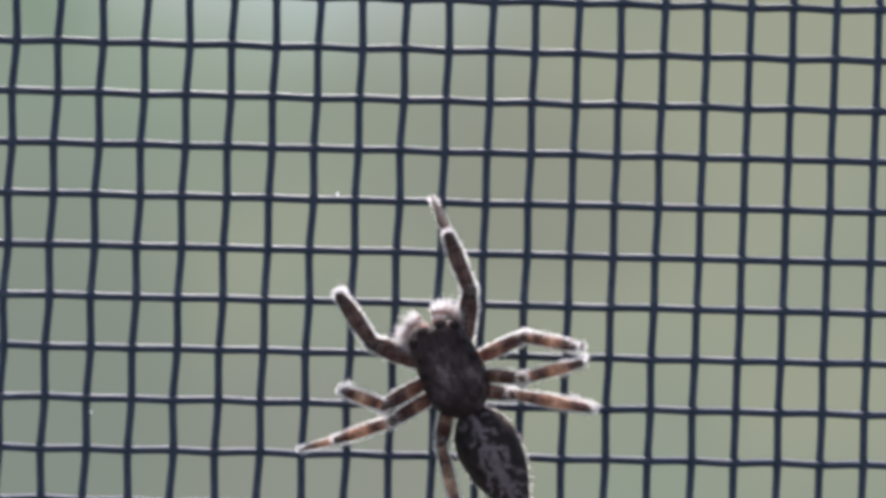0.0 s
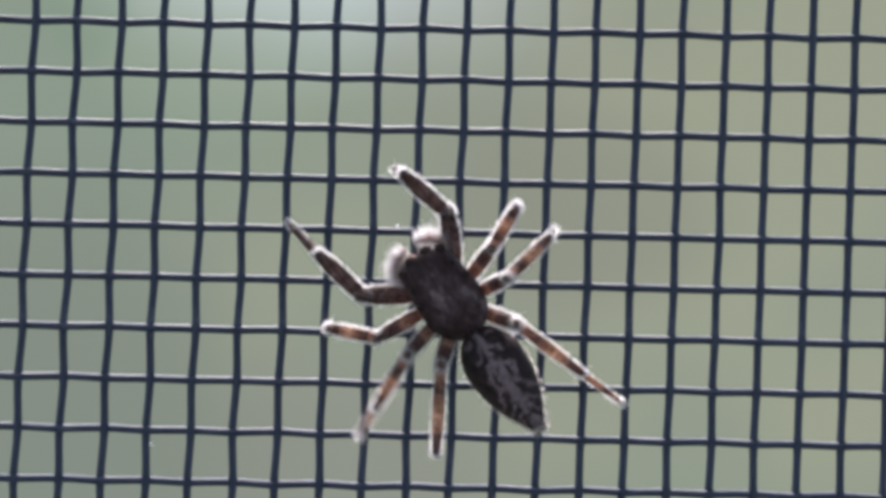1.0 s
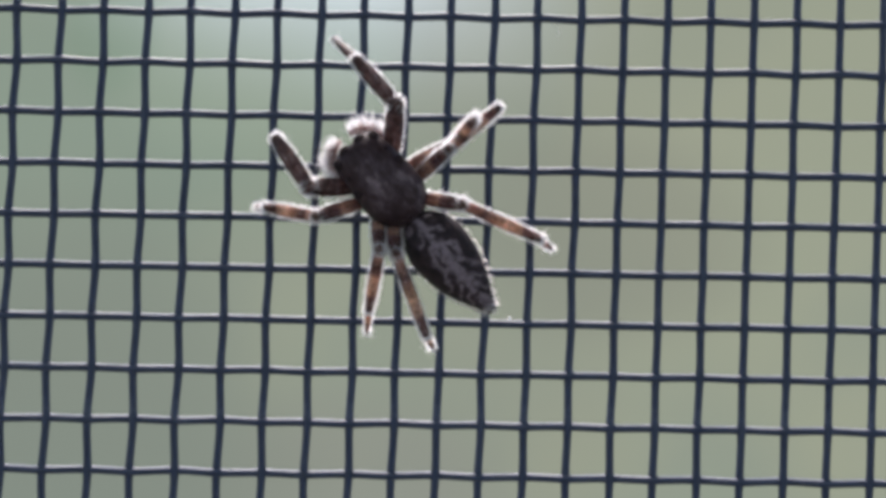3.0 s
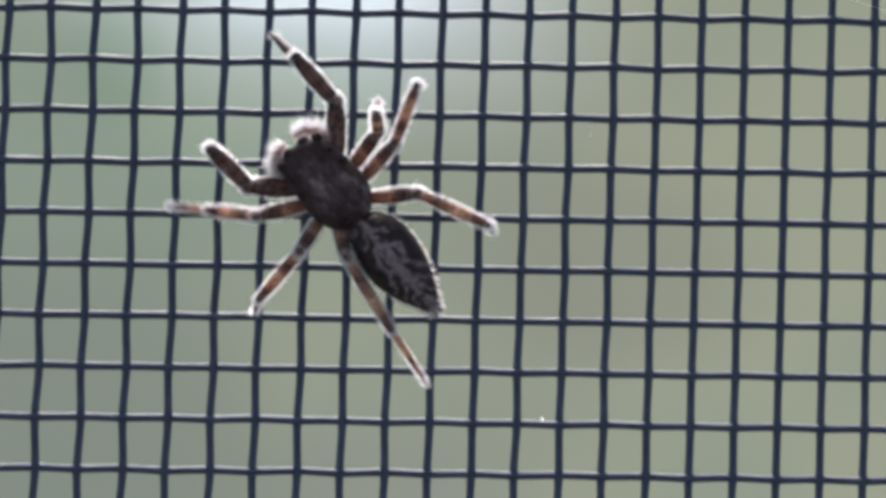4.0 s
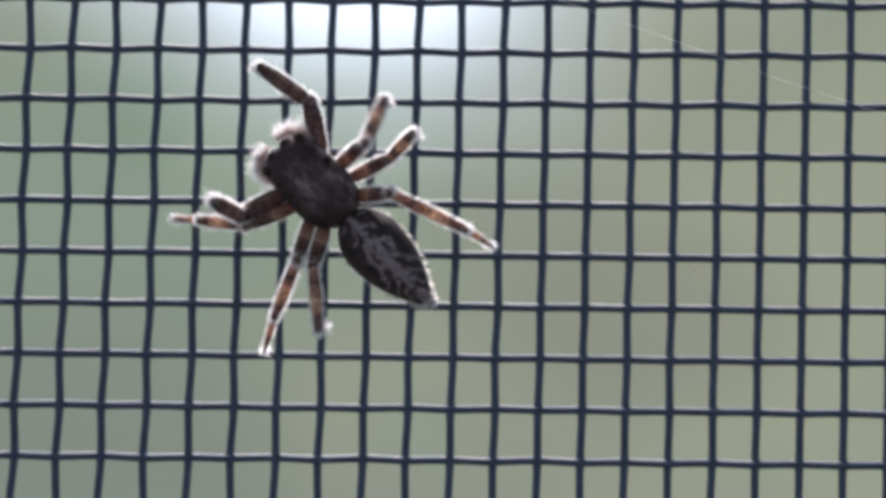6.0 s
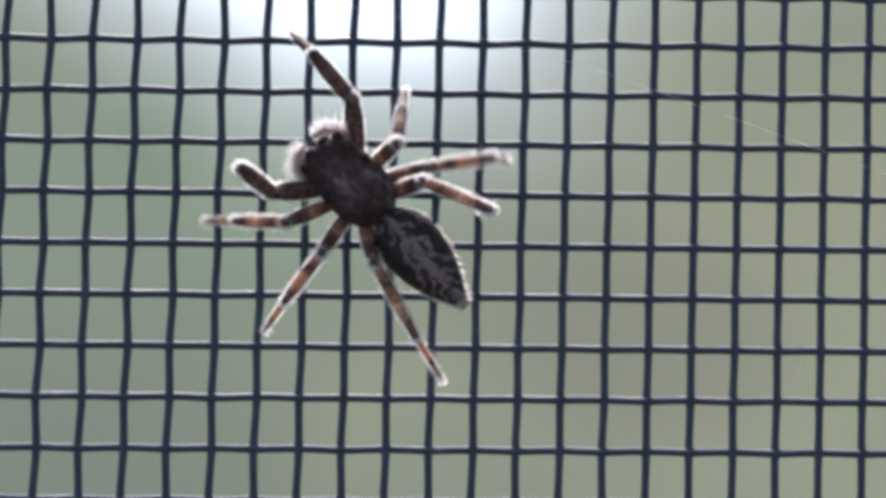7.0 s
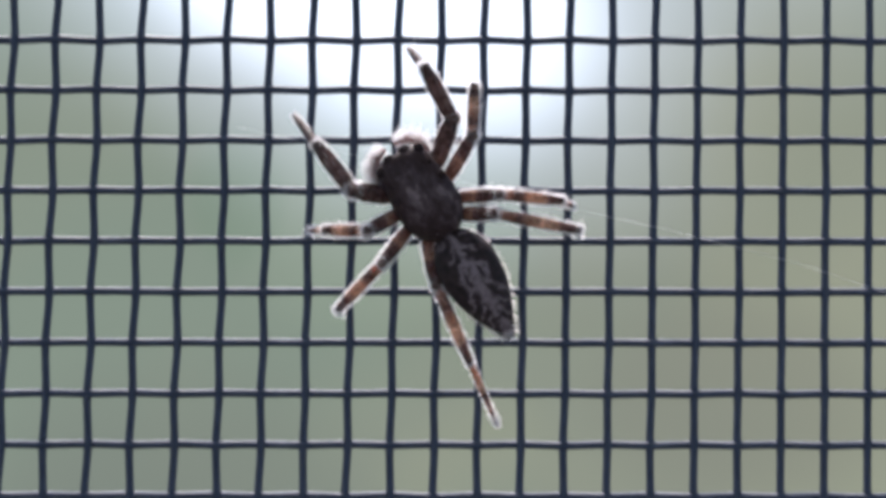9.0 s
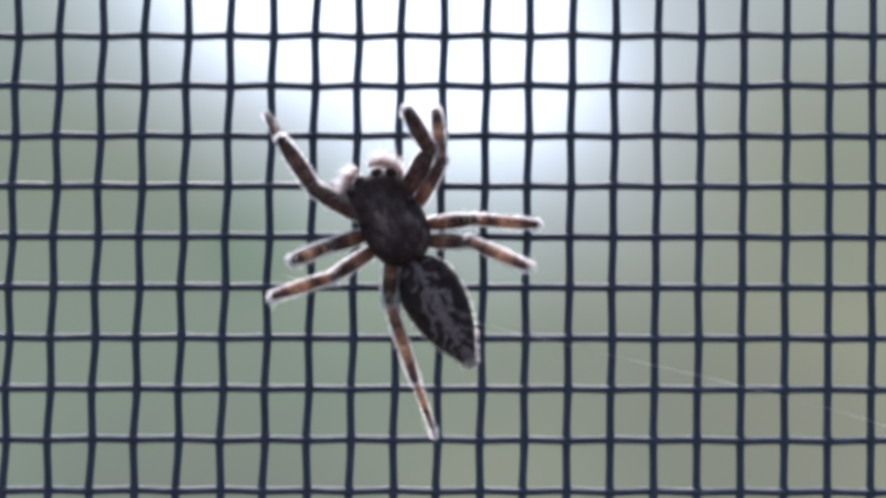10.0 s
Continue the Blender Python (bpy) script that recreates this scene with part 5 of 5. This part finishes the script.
    stride(8.9, -4.86, 13.26, 34.5, (-2.21, 4.78, 0.35, -1.83, 2.51), (-3.81, 2.97, 0, -2.20, 1.43), (-4.46, 0.27, 0, -2.36, 0.49), (-2.37, -6.08, 0, -1.32, -1.25), (2.05, 4.33, 0.35, 2.17, 2.71), (3.38, 4.02, 0, 2.69, 2.44), (3.81, -1.10, 0, 1.99, 0.07), (2.92, -2.07, 0, 1.64, -0.44))
    stride(9.0, -5.17, 13.55, 33.6, (-1.99, 5.79, 0.35, -1.74, 2.56), (-3.67, 2.49, 0, -2.06, 1.26), (-4.29, -0.27, 0, -2.23, 0.20), (-2.11, -6.56, 0, -1.21, -1.34), (2.31, 5.61, 0.35, 2.13, 2.80), (3.51, 3.61, 0, 2.85, 2.24), (3.95, -1.61, 0, 2.02, -0.03), (3.57, -2.49, 0, 1.52, -0.46))
    stride(9.1, -5.32, 14.01, 33.2, (-1.95, 6.42, 0, -1.70, 2.66), (-3.85, 2.07, 0, -2.16, 1.12), (-4.45, -0.70, 0, -2.15, 0.13), (-2.41, -5.67, 0.35, -1.26, -1.15), (2.43, 5.97, 0.35, 2.10, 2.86), (3.01, 2.97, 0, 2.69, 2.07), (3.81, -1.81, 0, 1.86, -0.14), (3.35, -2.80, 0, 1.53, -0.58))
    stride(9.2, -5.47, 14.50, 33.0, (-2.11, 5.91, 0, -1.76, 2.67), (-4.14, 2.47, 0.35, -2.29, 1.28), (-4.61, -1.25, 0, -2.06, 0.05), (-2.67, -4.33, 0.35, -1.34, -0.94), (2.52, 6.16, 0.35, 2.09, 2.89), (2.96, 2.61, 0, 2.55, 1.82), (4.46, -0.32, 0.35, 2.05, 0.31), (3.24, -3.30, 0, 1.52, -0.71))
    stride(9.3, -5.68, 14.97, 32.8, (-2.15, 5.35, 0, -1.80, 2.68), (-4.42, 3.93, 0.35, -2.30, 1.74), (-4.67, -1.86, 0, -1.96, -0.03), (-2.78, -2.24, 0, -1.56, -0.54), (2.37, 6.45, 0.35, 2.01, 3.02), (3.06, 2.26, 0, 2.40, 1.47), (4.88, 1.69, 0.35, 2.09, 0.92), (3.15, -3.88, 0, 1.51, -0.84))
    stride(9.4, -5.96, 15.40, 32.7, (-2.13, 4.57, 0, -1.87, 2.69), (-4.05, 4.53, 0.35, -2.28, 2.04), (-4.62, -2.36, 0, -1.88, -0.07), (-2.68, -2.48, 0, -1.38, -0.52), (2.05, 6.83, 0, 1.89, 3.17), (2.85, 1.58, 0, 2.19, 1.16), (3.13, 1.07, 0, 2.06, 0.79), (3.23, -4.39, 0, 1.54, -0.93))
    stride(9.5, -6.30, 15.76, 32.5, (-1.97, 4.14, 0, -1.87, 2.76), (-3.40, 3.92, 0, -2.35, 2.15), (-4.64, -1.33, 0.35, -1.99, 0.20), (-2.64, -3.05, 0, -1.19, -0.51), (2.15, 6.46, 0, 1.92, 3.15), (3.04, 1.26, 0, 1.95, 1.04), (3.38, 0.63, 0, 1.98, 0.46), (3.37, -4.88, 0, 1.58, -1.00))
    stride(9.6, -6.57, 16.19, 32.0, (-2.18, 3.98, 0, -2.05, 2.72), (-3.64, 3.48, 0, -2.34, 1.97), (-5.24, 0.72, 0.35, -2.14, 0.75), (-2.75, -3.52, 0, -1.19, -0.53), (1.96, 5.89, 0, 1.92, 3.13), (2.87, 1.45, 0.35, 2.11, 0.95), (3.28, 0.32, 0, 2.04, 0.37), (3.32, -5.28, 0, 1.52, -1.02))
    stride(9.7, -6.84, 16.61, 31.4, (-2.40, 5.13, 0.35, -1.98, 2.95), (-3.69, 2.89, 0, -2.32, 1.79), (-5.42, 2.25, 0.35, -2.14, 1.12), (-2.71, -4.08, 0, -1.18, -0.58), (1.95, 5.38, 0, 1.95, 3.03), (3.09, 1.51, 0.35, 2.30, 1.02), (3.22, -0.20, 0, 2.09, 0.24), (3.34, -5.71, 0, 1.47, -1.02))
    stride(9.8, -7.12, 16.99, 30.6, (-2.35, 6.20, 0.35, -1.90, 3.18), (-3.39, 2.13, 0, -2.27, 1.66), (-4.85, 1.87, 0, -2.24, 1.01), (-2.58, -4.54, 0, -1.17, -0.63), (1.86, 4.53, 0, 2.00, 2.92), (3.71, 3.60, 0.35, 2.41, 1.90), (3.46, -0.57, 0, 2.16, 0.15), (3.12, -4.81, 0.35, 1.50, -0.96))
    stride(9.9, -7.41, 17.33, 29.6, (-2.13, 6.68, 0, -1.82, 3.36), (-3.37, 1.65, 0, -2.24, 1.51), (-4.92, 1.35, 0, -2.36, 0.77), (-2.46, -5.07, 0, -1.15, -0.67), (1.74, 4.18, 0, 2.02, 2.83), (2.99, 4.32, 0, 2.35, 2.42), (3.51, -0.89, 0, 2.22, 0.04), (2.97, -3.15, 0.35, 1.66, -0.78))
    stride(10.0, -7.69, 17.55, 27.8, (-2.02, 6.34, 0, -1.82, 3.49), (-3.30, 1.44, 0, -2.18, 1.43), (-4.73, 0.94, 0, -2.43, 0.56), (-2.00, -5.46, 0, -1.10, -0.73), (1.99, 4.04, 0, 2.09, 2.66), (2.95, 3.92, 0, 2.57, 2.40), (4.05, -1.02, 0, 2.36, 0.07), (3.08, -2.13, 0.35, 1.87, -0.48))
    walk(SPIDER, ROWS["body"])
    walk(BELLY, [(t, pose(0, 0, 0, 0, 0, a)) for t, a in (
        (0.0, 2.9), (0.5, 4.3), (1.0, -1.7), (1.5, 1.7), (2.0, 4.5), (3.5, -1.6), (4.0, -0.6), (4.5, -0.1), (5.0, -0.3), (5.5, -1.2), (7.0, -3.3), (7.5, -5.3), (8.0, -7.7), (8.5, -7.0), (9.0, -1.8), (9.5, -0.7), (10.0, 1.9))])
    for k, leg in enumerate(LEGS):
        for piece, rows in zip(leg, ROWS[k]):
            walk(piece, rows)


motions()
